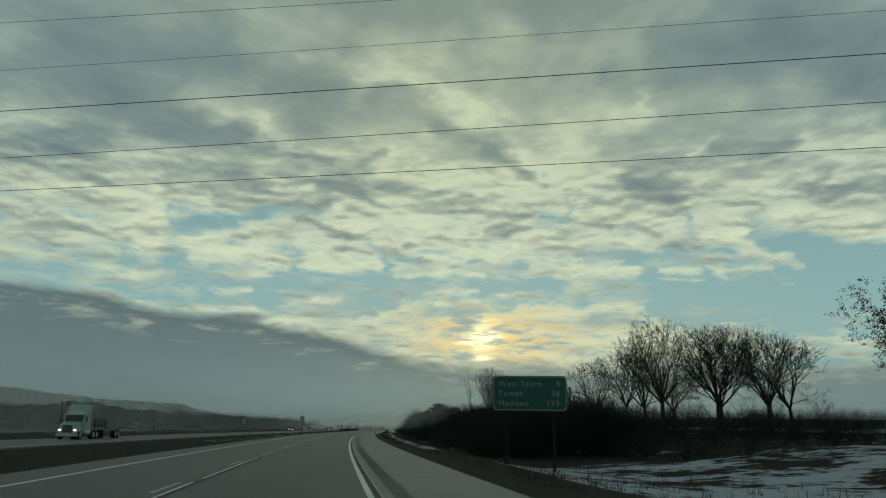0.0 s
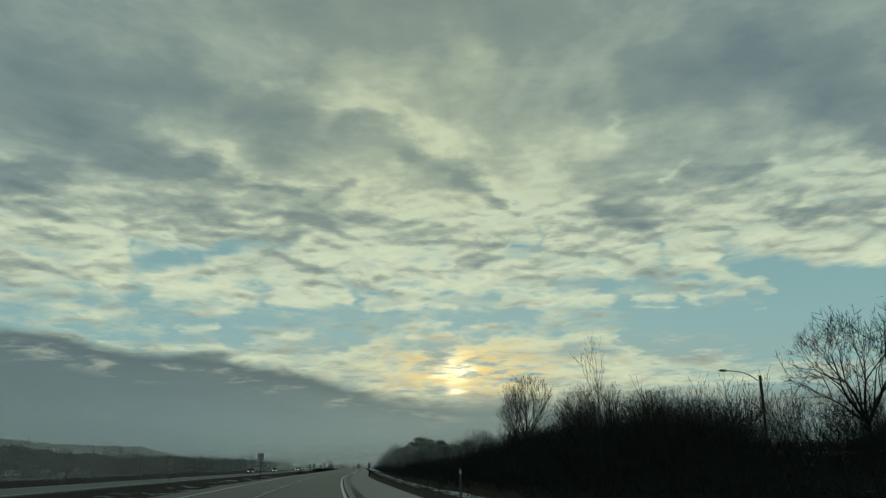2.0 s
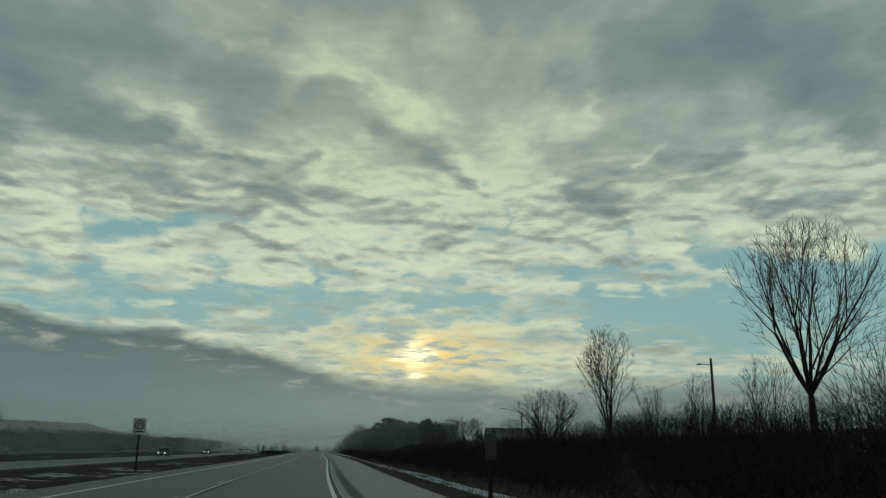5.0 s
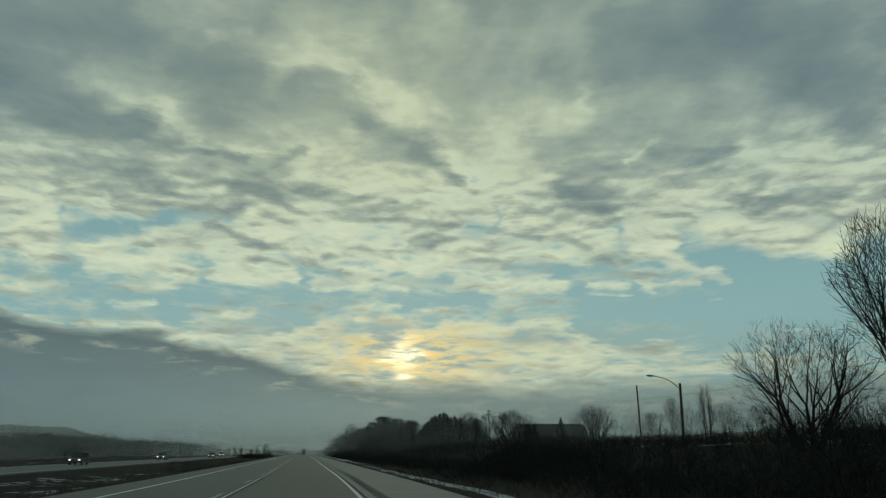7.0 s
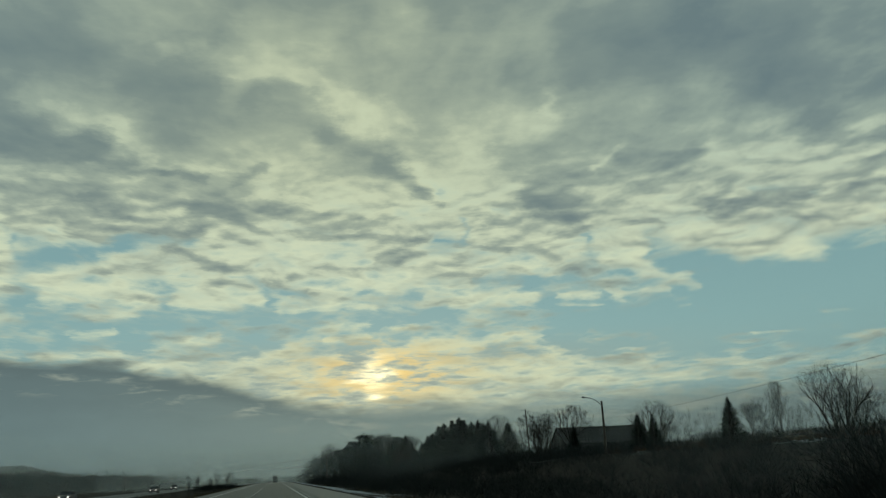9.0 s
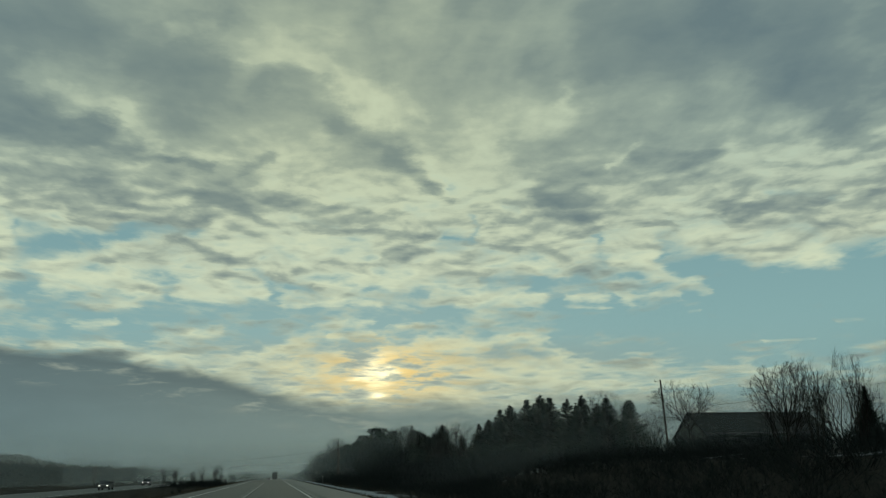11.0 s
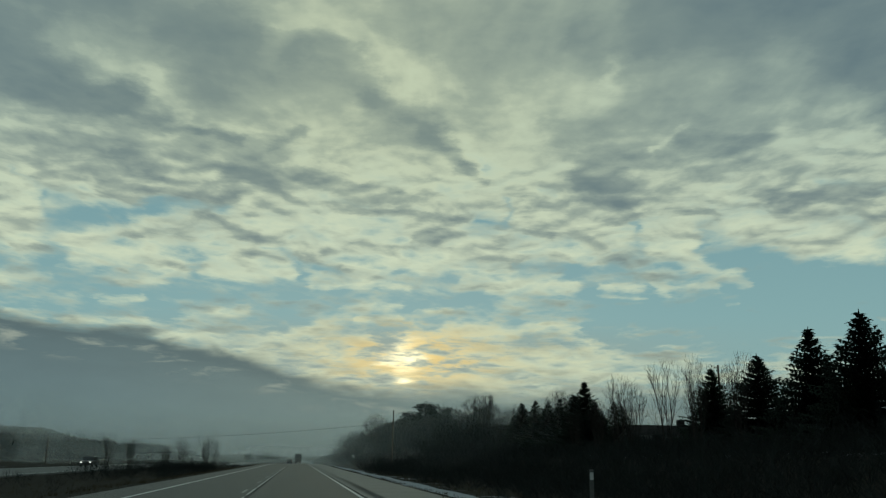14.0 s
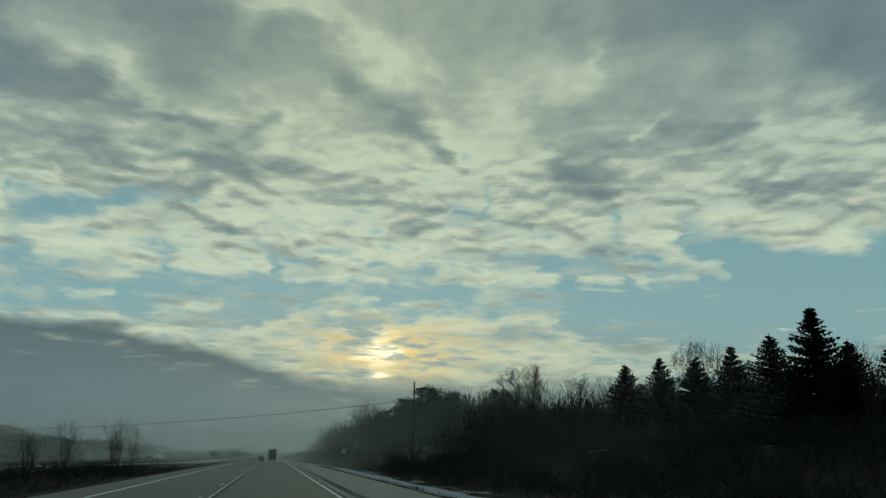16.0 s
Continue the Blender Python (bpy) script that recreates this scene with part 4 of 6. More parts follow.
def pine_tree(seed, label, height=10.0):
    """A tall pine: bare lower trunk and a broad rounded crown of needle tufts on crooked limbs."""
    rng = random.Random(seed)
    tree = thing("pine_tree", 0, 0, 0, 0, label, "tree", "pines on the rise")
    limbs = [((0, 0, -0.3), (0.1, 0.05, height * 0.9), 0.16, 0.04)]
    verts, faces = [], []
    for k in range(58):
        f = rng.uniform(0.3, 1.0)
        a = rng.uniform(0, 2 * math.pi)
        reach = height * 0.36 * math.sqrt(max(1 - ((f - 0.5) / 0.52) ** 2, 0.05)) * rng.uniform(0.55, 1.08)
        end = Vector((math.cos(a) * reach, math.sin(a) * reach, height * f * 0.97))
        limbs.append(((0, 0, max(end.z - reach * 0.35, 1.0)), end, 0.04, 0.015))
        for _ in range(26):
            c = end * 1.0 + Vector((rng.gauss(0, 0.55), rng.gauss(0, 0.55), rng.gauss(0, 0.3)))
            u = Vector((rng.uniform(-1, 1), rng.uniform(-1, 1), rng.uniform(-0.5, 0.8))).normalized() * rng.uniform(0.2, 0.42)
            w = u.orthogonal().normalized() * 0.15
            b = len(verts)
            verts += [c - u - w, c - u + w, c + u]
            faces.append((b, b + 1, b + 2))
    v, f = segment_mesh(limbs, 5)
    from_arrays("trunk", v, f, BARK, tree, smooth=True)
    from_arrays("crown", verts, faces, NEEDLE, tree)
    return tree


def bush_mesh(seed, limbs=11, splits=(0, 3, 2), least=0.0055):
    """A leafless bush of fine crooked twigs, one metre high."""
    wood, fine = grow(random.Random(seed), 4.0, 0, limbs, (0.85, 0.5, 0.6, 0.7), splits, 0.85, 0.16, 0.03, 0.42, 0.05, least)
    v, f = ribbon_mesh(wood + fine, seed)
    return v / 4.0, f


def shrub_mesh(seed, stems=16, height=1.0, spread=0.95, twigs=9, thick=1.0, solid=False):
    """A leafless many-stemmed bush one metre high."""
    rng = random.Random(seed)
    segs = []
    for k in range(stems):
        a = rng.uniform(0, 2 * math.pi)
        p = Vector((math.cos(a), math.sin(a), 0)) * rng.uniform(0, 0.42)
        p.z = -0.08
        d = Vector((math.cos(a) * spread * rng.random(), math.sin(a) * spread * rng.random(), 1)).normalized()
        L = height * rng.uniform(0.6, 1.1)
        r = 0.011 * thick
        for s in range(4):
            d = (d + Vector((rng.uniform(-1, 1), rng.uniform(-1, 1), rng.uniform(-0.7, 0.4))) * 0.34).normalized()
            q = p + d * L / 4
            segs.append((p, q, r, r * 0.75))
            p, r = q, r * 0.75
            for _ in range(twigs // 3):
                t = (d + Vector((rng.uniform(-1, 1), rng.uniform(-1, 1), rng.uniform(-0.3, 0.7))) * 0.8).normalized()
                q2 = p + t * rng.uniform(0.12, 0.3)
                segs.append((p, q2, 0.006 * thick, 0.004 * thick))
                t2 = (t + Vector((rng.uniform(-1, 1), rng.uniform(-1, 1), rng.uniform(-0.3, 0.7))) * 0.7).normalized()
                segs.append((q2, q2 + t2 * rng.uniform(0.1, 0.22), 0.004 * thick, 0.003 * thick))
    return segment_mesh(segs, 3) if solid else ribbon_mesh(segs, seed)


KINDS = {
    "vase": bare_tree(11, "tall leafless tree with a fan of rising limbs", fork=0.28, lean=(0.62, 0.4, 0.45, 0.45, 0.5), splits=(8, 3, 3, 3, 4), reach=1.05, twist=0.08, thick=0.26, crown=(0.4, 0.46)),
    "vase2": bare_tree(12, "leafless tree with steep limbs along one stem", fork=0.66, leader=True, lean=(0.55, 0.4, 0.45, 0.45, 0.5), splits=(2, 2, 2, 2, 2), reach=0.9, twist=0.1, thick=0.24, crown=(0.34, 0.5)),
    "spread": bare_tree(13, "broad leafless tree with crooked spreading limbs", rise=0.02, fork=0.3, lean=(0.8, 0.52, 0.55, 0.55, 0.55), splits=(6, 3, 3, 3, 3), reach=1.0, twist=0.2, thick=0.28, crown=(0.5, 0.5), least=0.0105),
    "spread2": bare_tree(14, "wide old leafless tree with crooked limbs", rise=0.02, fork=0.34, lean=(0.8, 0.56, 0.55, 0.55, 0.55), splits=(6, 3, 3, 3, 3), reach=1.0, twist=0.21, thick=0.29, crown=(0.52, 0.5), least=0.0105),
    "poles": bare_tree(15, "clump of thin upright leafless saplings", fork=0, limbs=9, lean=(0.18, 0.24, 0.34, 0.5), splits=(0, 2, 3, 3), reach=0.8, twist=0.07, thick=0.1, stem=0.55, least=0.01),
    "poles2": bare_tree(16, "slender leafless saplings in a clump", fork=0, limbs=6, lean=(0.14, 0.24, 0.34, 0.5), splits=(0, 2, 3, 3), reach=0.75, twist=0.07, thick=0.09, stem=0.6, least=0.01),
    "round": bare_tree(17, "low round leafless tree of many limbs", fork=0, limbs=8, lean=(0.62, 0.5, 0.5, 0.5, 0.55), splits=(0, 3, 3, 3, 3), reach=0.95, twist=0.12, thick=0.17, stem=0.4, crown=(0.52, 0.52)),
    "lone": bare_tree(19, "slender leafless tree with three rising stems", fork=0.4, lean=(0.3, 0.5, 0.6, 0.6), splits=(3, 3, 2, 2), reach=0.78, twist=0.1, thick=0.085, least=0.008),
    "stems": bare_tree(26, "tall leafless tree of several steep stems from one foot", fork=0.1, lean=(0.3, 0.42, 0.5, 0.55, 0.6), splits=(5, 3, 3, 3, 3), reach=1.15, twist=0.1, thick=0.3, crown=(0.34, 0.62), least=0.009),
    "leafy": bare_tree(18, "oak that keeps its brown leaves", fork=0.22, lean=(0.8, 0.55, 0.6, 0.6), splits=(7, 3, 3, 3), reach=0.95, twist=0.16, thick=0.3, leaves=15000),
}
SPRUCES = [spruce_tree(21, "dense dark spruce with drooping boughs", girth=0.46),
           spruce_tree(22, "slim dark spruce with a pointed top", girth=0.4),
           spruce_tree(23, "thin spruce with gaps between its boughs", girth=0.36, open_=0.25),
           spruce_tree(24, "dark spruce half hidden behind others", girth=0.44, fine=0.34)]
PINES = [pine_tree(31, "tall dark pine with a broad rounded crown"), pine_tree(32, "dark pine with an uneven rounded crown")]
MASTERS = list(KINDS.values()) + SPRUCES + PINES
TURN = random.Random(5)


def plant(master, x, y, top, wide=1.0):
    """Sets a copy of a tree so that its top reaches that height."""
    z = place_z(x, y)
    k = (top - z) / 10.0
    ob = copy_thing(master, pose(x, y, z, 0, 0, TURN.uniform(0, 360)))
    ob.scale = (k * wide, k * wide, k)
    return ob


TREES = {
    "spread": ((84.1, 392.8, 11.1, 1.0), (36.8, 89, 14.3, 0.85), (43.4, 73.4, 10.6, 1.0), (33, 103, 10.2, 1.0), (38.5, 101, 13.0, 0.85), (44, 79, 12.0, 0.85), (45, 606, 18.0, 1.0), (45, 381, 10.8, 1.0), (45, 537, 14.0, 0.8)),
    "spread2": ((43, 89, 13.2, 0.9), (39, 96, 12.4, 0.9), (35, 97, 11.2, 0.9), (47, 85, 11.4, 0.9), (41, 84, 12.6, 0.8), (46, 112, 10.5, 1.0), (36, 183, 10.5, 1.0), (48, 405, 11.6, 1.0), (45, 574, 13.6, 0.9), (40, 660, 15.0, 1.0)),
    "stems": ((38.5, 247, 18.0, 0.9),),
    "vase": ((105.6, 379.9, 12.5, 1.0), (29.5, 187.5, 15.5, 0.84), (40, 81, 12.2, 1.1), (52, 628, 17.0, 0.9)),
    "vase2": ((88.5, 390.5, 14.4, 0.7), (36, 150, 9.6, 1.3), (45, 598, 17.6, 0.6), (47, 640, 16.0, 0.9)),
    "poles": ((-15.6, 545, 5.3, 0.8), (-23, 520, 4.2, 0.9), (-20, 531, 3.2, 1.1), (25, 127.5, 8.6, 0.35), (27, 122, 6.6, 1.3), (29, 131, 7.6, 1.3), (26, 116, 6.0, 1.3), (31, 138, 8.4, 1.2), (33, 220, 8.3, 0.8), (33, 264, 7.2, 0.8), (33, 360, 8.6, 0.8), (33, 465, 11.0, 0.7), (33, 489, 8.8, 0.9), (33, 479, 9.7, 0.9), (34, 172, 9.0, 0.9)),
    "poles2": ((-18.4, 537, 4.3, 1.0), (-14.6, 549, 4.4, 0.8), (-25, 515, 3.8, 1.0), (20.6, 177.5, 5.7, 1.0), (22.5, 171, 4.6, 1.1), (33, 356, 7.8, 0.8), (33, 471, 11.0, 0.8), (33, 458, 10.0, 0.8), (33, 483, 10.6, 0.9), (33, 497, 8.0, 1.0), (33, 165, 9.5, 1.0), (32, 208, 8.0, 0.9)),
    "round": ((44, 423, 12.3, 0.9), (74.0, 411.8, 13.4, 1.0), (108.9, 377.6, 10.9, 1.0), (99.5, 384.0, 13.2, 1.0), (35, 164, 11.4, 1.25), (29.4, 244.5, 9.3, 1.2), (40, 310, 8.0, 1.0), (18.5, 270, 5.0, 0.95), (36, 368, 7.6, 0.9), (45, 409, 8.5, 0.9),
              (60, 512, 16.0, 0.75), (30, 724, 19.2, 0.85), (36, 140, 9.0, 1.1), (30, 150, 10.4, 1.15), (27, 140, 7.2, 1.2), (24, 108, 5.2, 1.3)),
    "lone": ((17.0, 103.4, 8.66, 0.5),),
    "leafy": ((46.5, 57, 13.6, 0.85),),
}
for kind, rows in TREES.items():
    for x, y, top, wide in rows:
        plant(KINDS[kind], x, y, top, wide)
for i, (y, top) in enumerate(((544.4, 11.8), (536, 11.6), (527.7, 10.8), (521.7, 11.0), (516, 11.3), (510, 12.5), (506.5, 9.5), (474, 10.6), (465, 10.9), (457.5, 12.1), (451.5, 12.5),
                              (440.3, 12.4), (434, 12.6), (430, 11.8), (421.8, 10.9), (416.5, 10.9), (411.6, 9.4), (407.9, 9.8), (342.5, 6.5), (339, 6.2), (323, 6.5), (363, 6.5))):
    plant(SPRUCES[2 if i in (14, 15) else i % 2], 39.1 + 0.2 * math.sin(i * 2.1), y, top, 0.8 if top < 7 else 1.32)
for i in range(13):
    y = 411 + 4.6 * i
    plant(SPRUCES[3], 43.5 + 1.5 * math.sin(i * 1.7), y, 9.8 + 1.2 * math.sin(i * 2.9), 1.2)
for i in range(9):
    plant(SPRUCES[3], 43.5 + 1.2 * math.sin(i * 2.3), 508 + 5.0 * i, 9.2 + 1.0 * math.sin(i * 1.9), 1.15)
# pines on the rise beyond
for x, y, top in ((47, 716, 22.5), (52, 724, 22.8), (42, 728, 19.5), (56, 712, 21.0), (38, 700, 16.0), (50, 690, 18.0), (60, 676, 19.0), (44, 676, 15.0), (34, 720, 15.0), (55, 655, 16.0)):
    plant(PINES[int(x) % 2], x, y, top, 0.9)
for m in MASTERS:
    for o in (*m.children_recursive, m):
        bpy.data.objects.remove(o)

# ---- thicket ----
BRUSH_TOP = ((60, 1.4), (75, 2.0), (90, 4.4), (103, 7.6), (125, 7.3), (150, 6.6), (180, 5.0), (200, 5.2), (235, 4.7), (252, 3.8), (264, 1.6), (330, 1.6), (350, 2.4), (400, 2.4), (470, 2.8), (510, 3.2), (560, 5.0), (640, 7.0), (760, 9.0), (900, 9.0))


def brush_top(y):
    return float(np.interp(y, [p[0] for p in BRUSH_TOP], [p[1] for p in BRUSH_TOP]))


SHRUBS, TANGLES, BUSHES, TALL, UNDER, SPARSE = [], [], [], [], [], []
for k in range(5):
    TANGLES.append(shrub_mesh(50 + k, stems=7, twigs=6, thick=1.4))
    UNDER.append(shrub_mesh(60 + k, stems=8, twigs=6, thick=1.0))
    TALL.append(bush_mesh(90 + k, 12, (0, 3, 3), 0.0045))
    SPARSE.append(bush_mesh(75 + k, 4, least=0.011))
    BUSHES.append(bush_mesh(70 + k, 8, least=0.009))
    v, f = bush_mesh(80 + k, 6, least=0.012)
    me = bpy.data.meshes.new("shrub")
    me.from_pydata([tuple(p) for p in v], [], [tuple(q) for q in f])
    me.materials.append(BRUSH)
    SHRUBS.append(me)
rng = random.Random(8)
for k in range(285):
    y = 78 + k * 1.72 + rng.uniform(-0.8, 0.8)
    l = rng.uniform(11.5, 18.0)
    h = max(brush_top(y) * (l / 26) * rng.uniform(0.55, 1.0), 1.0)
    ob = new("shrub", SHRUBS[k % 5])
    x = road_x(y) + l
    ob.matrix_basis = pose(x, y, ground_z(l, y), 0, 0, rng.uniform(0, 360)) @ Matrix.Diagonal((h * 1.1, h * 1.1, h, 1))
    tagged(ob, "leafless tangled roadside shrub", "shrub", "shrubs beside the ditch")


def thicket(name, spots, label, kinds=TANGLES):
    """Many bushes joined into one tangle. spots: x, y, z, height, width."""
    vs, fs, k = [], [], 0
    for i, (x, y, z, h, w) in enumerate(spots):
        v, f = kinds[i % 5]
        a = rng.uniform(0, 2 * math.pi)
        c, s = math.cos(a), math.sin(a)
        p = v @ np.array([[c * w, s * w, 0], [-s * w, c * w, 0], [0, 0, h]]) + np.array([x, y, z])
        vs.append(p)
        fs.append(f + k)
        k += len(v)
    v, f = np.concatenate(vs), np.concatenate(fs)
    me = bpy.data.meshes.new(name)
    me.vertices.add(len(v))
    me.vertices.foreach_set("co", v.ravel())
    me.loops.add(f.size)
    me.loops.foreach_set("vertex_index", f.ravel())
    me.polygons.add(len(f))
    me.polygons.foreach_set("loop_start", np.arange(0, f.size, 4))
    me.update(calc_edges=True)
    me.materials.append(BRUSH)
    return tagged(new(name, me), label, "brush", kind="stuff")


spots, tops, near_tops, near_spots = [], [], [], []
for k in range(760):
    y = rng.uniform(85, 560) if k < 520 else rng.uniform(395, 570)
    l = rng.uniform(17, 35)
    lump = 0.85 + 0.3 * noise.noise((y * 0.09, l * 0.1, 4.0))
    h = max(brush_top(y) * rng.uniform(0.7, 1.0) * lump * min(l / 25, 1.0) * (0.75 if l > 29 and y > 240 else 1.0), 1.0)
    if 330 < y < 400 and l > 27:
        h *= 0.7
    if y < 240:
        near_tops.append((road_x(y) + l, y, ground_z(l, y), h * 1.08, h * 1.0))
    elif k % 3:
        tops.append((road_x(y) + l, y, ground_z(l, y), h * 1.05, h * 1.05))
for k in range(1900):
    y = 82 + 480 * (k / 1900) ** 1.1
    l = rng.uniform(14, 36)
    h = brush_top(y) * rng.uniform(0.45, 0.8) * min(l / 25, 1.0)
    h = max(h * (0.9 if 105 < y < 165 else 0.8), 1.0 + 0.5 * rng.random())
    h = min(h, 2.2 + 0.8 * rng.random())
    near_spots.append((road_x(y) + l, y, ground_z(l, y), h, max(h * 0.95, 1.6)))
for k in range(95):
    y, l = rng.uniform(92, 178), rng.uniform(17, 33)
    h = brush_top(y) * rng.uniform(0.5, 0.8)
    near_tops.append((road_x(y) + l, y, ground_z(l, y), h, h * 1.05))
for k in range(110):
    y, l = rng.uniform(60, 104), rng.uniform(10, 18)
    h = rng.uniform(0.9, 1.8)
    near_spots.append((road_x(y) + l, y, ground_z(l, y), h, h * 1.3))
for k in range(30):
    y, l = rng.uniform(142, 172), rng.uniform(18, 27)
    h = rng.uniform(4.4, 6.4)
    near_tops.append((road_x(y) + l, y, ground_z(l, y), h, h * 0.9))
for k in range(230):
    y, l = rng.uniform(395, 475), rng.uniform(15, 35)
    h = rng.uniform(1.6, 2.9)
    near_spots.append((road_x(y) + l, y, ground_z(l, y), h, h * 1.1))
for k in range(34):
    x, y = rng.uniform(14.5, 23), rng.uniform(258, 282)
    h = rng.uniform(2.4, 3.9)
    near_tops.append((x, y, place_z(x, y), h, h * 0.9))
    near_spots.append((x, y, place_z(x, y), h * 0.7, h * 0.8))
for k in range(620):
    y, l = rng.uniform(90, 560), rng.uniform(10.5, 21)
    h = rng.uniform(0.7, 1.5)
    spots.append((road_x(y) + l, y, ground_z(l, y), h, h * 1.5))
for k in range(150):
    y, l = rng.uniform(342, 408), rng.uniform(24, 44)
    spots.append((l, y, ground_z(l, y), rng.uniform(1.0, 2.0), 2.2))
for k in range(150):
    y, l = rng.uniform(430, 520), rng.uniform(22, 42)
    spots.append((l, y, ground_z(l, y), rng.uniform(0.9, 2.0), 2.2))
for k in range(150):
    y = rng.uniform(40, 130)
    l = rng.uniform(42, 68)
    h = rng.uniform(1.3, 2.6) + 1.6 * ease(y, 60, 115)
    near_tops.append((road_x(y) + l, y, ground_z(l, y), h, h * 1.1))
for k in range(260):
    y, l = rng.uniform(44, 104), rng.uniform(18, 42)
    h = rng.uniform(0.6, 1.5)
    near_spots.append((road_x(y) + l, y, ground_z(l, y), h, h))
for k in range(46):
    y, l = rng.uniform(47, 76), rng.uniform(21, 36)
    h = rng.uniform(1.5, 2.8)
    near_tops.append((road_x(y) + l, y, ground_z(l, y), h, h * 0.7))
for k in range(80):
    x, y = rng.uniform(14, 25.5), rng.uniform(60, 70)
    h = rng.uniform(4.4, 5.4) * (0.7 + 0.3 * ease(x, 14, 19)) * (1 - 0.3 * ease(x, 23, 26))
    near_tops.append((x, y, place_z(x, y), h, h * 0.6))
    near_spots.append((x, y, place_z(x, y), h * 0.8, h * 0.5))
for k in range(40):
    x, y = rng.uniform(21.5, 28.5), rng.uniform(155, 167)
    h = rng.uniform(5.4, 6.8)
    near_tops.append((x, y, place_z(x, y), h, h * 0.6))
    near_spots.append((x, y, place_z(x, y), h * 0.75, h * 0.5))
for k in range(60):
    y, l = rng.uniform(50, 74), rng.uniform(19, 38)
    h = rng.uniform(1.2, 2.6)
    near_tops.append((road_x(y) + l, y, ground_z(l, y), h, h * 0.7))
    near_spots.append((road_x(y) + l, y, ground_z(l, y), h * 0.6, h * 0.7))
for k in range(70):
    x, y = rng.uniform(43, 64), rng.uniform(396, 414)
    tops.append((x, y, place_z(x, y), rng.uniform(1.8, 3.2), 2.6))
for k in range(70):
    x, y = rng.uniform(27, 44), rng.uniform(280, 342)
    tops.append((x, y, place_z(x, y), rng.uniform(0.8, 1.6), 2.4))
for k in range(45):
    x, y = rng.uniform(36, 50), rng.uniform(484, 495)
    tops.append((x, y, place_z(x, y), rng.uniform(1.8, 3.4), 2.6))
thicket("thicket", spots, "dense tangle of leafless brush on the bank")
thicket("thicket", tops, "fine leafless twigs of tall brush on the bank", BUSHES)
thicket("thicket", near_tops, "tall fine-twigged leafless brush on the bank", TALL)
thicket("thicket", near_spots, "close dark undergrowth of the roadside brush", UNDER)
spots = []
for k in range(330):
    y = rng.uniform(545, 900)
    l = rng.uniform(14, 60)
    h = (brush_top(y) + 3.0) * rng.uniform(0.7, 1.2) * (0.4 + 0.6 * ease(l, 14, 32))
    spots.append((l, y, ground_z(l, y), h, h))
for k in range(90):
    x, y = rng.uniform(95, 175), rng.uniform(300, 560)
    h = rng.uniform(5.5, 9.5)
    spots.append((x, y, place_z(x, y), h, h * 0.8))
for k in range(95):
    x, y = rng.uniform(27, 50), rng.uniform(536, 625)
    spots.append((x, y, place_z(x, y), rng.uniform(4.6, 7.4) + 0.04 * (y - 536), rng.uniform(4.0, 6.0)))
thicket("far_woods", spots, "hazy leafless woods beside the road's far end", SPARSE)
spots, low = [], []
for k in range(430):
    y = rng.uniform(290, 1250) if k < 300 else rng.uniform(420, 1300)
    x = -(rng.uniform(100, 150) if k < 300 else rng.uniform(205, 300))
    h = max(rng.uniform(9.5, 14) + 8 * noise.noise((y * 0.011, 3.0, 0)), 4.0) * (0.55 + 0.45 * ease(y, 300, 430) if k < 300 else 1.35)
    spots.append((x, y, -1.3, h, h * 1.1))
    if k % 2:
        low.append((x, y + 3.0, -1.3, h * 0.5, h * 1.6))
for k in range(30):
    spots.append((-rng.uniform(8.5, 28), rng.uniform(835, 865), -1.0, rng.uniform(3.5, 5.5), 3.5))


def canopy(x, deep, y0, y1, talls, base, step, label):
    """The closed crowns of a far wood: a bumpy bank of small lumps that falls to the ground on both sides."""
    ys = np.arange(y0, y1, step)
    us = np.linspace(0, 1, 15)
    verts, faces = [], []
    for y in ys:
        tall = talls[0] + (talls[1] - talls[0]) * (y - y0) / (y1 - y0)
        for u in us:
            h = (0.1 + 0.9 * math.sin(math.pi * min(max(u, 0.02), 0.98)) ** 0.4) * tall
            lump = 1 + 0.5 * noise.noise((y * 0.018, u * 2.0, base)) + 0.22 * noise.noise((y * 0.06, u * 5.0, base)) + 0.16 * noise.noise((y * 0.22, u * 9.0, base)) + 0.14 * noise.noise((y * 0.7, u * 30.0, base))
            wob = 5.0 * noise.noise((y * 0.04, u * 4.0, 8.0))
            verts.append((x - deep * u + wob + rng.uniform(-0.8, 0.8), y + rng.uniform(-0.5, 0.5), rng.uniform(-0.8, 0.8) + base + h * lump * ease(y, y0, y0 + 30) * ease(-y, -y1, -y1 + 60)))
    w = len(us)
    faces = [(j * w + i, j * w + i + 1, (j + 1) * w + i + 1, (j + 1) * w + i) for j in range(len(ys) - 1) for i in range(w - 1)]
    return tagged(from_arrays("field_canopy", verts, faces, BRUSH), label, "woods", kind="stuff")


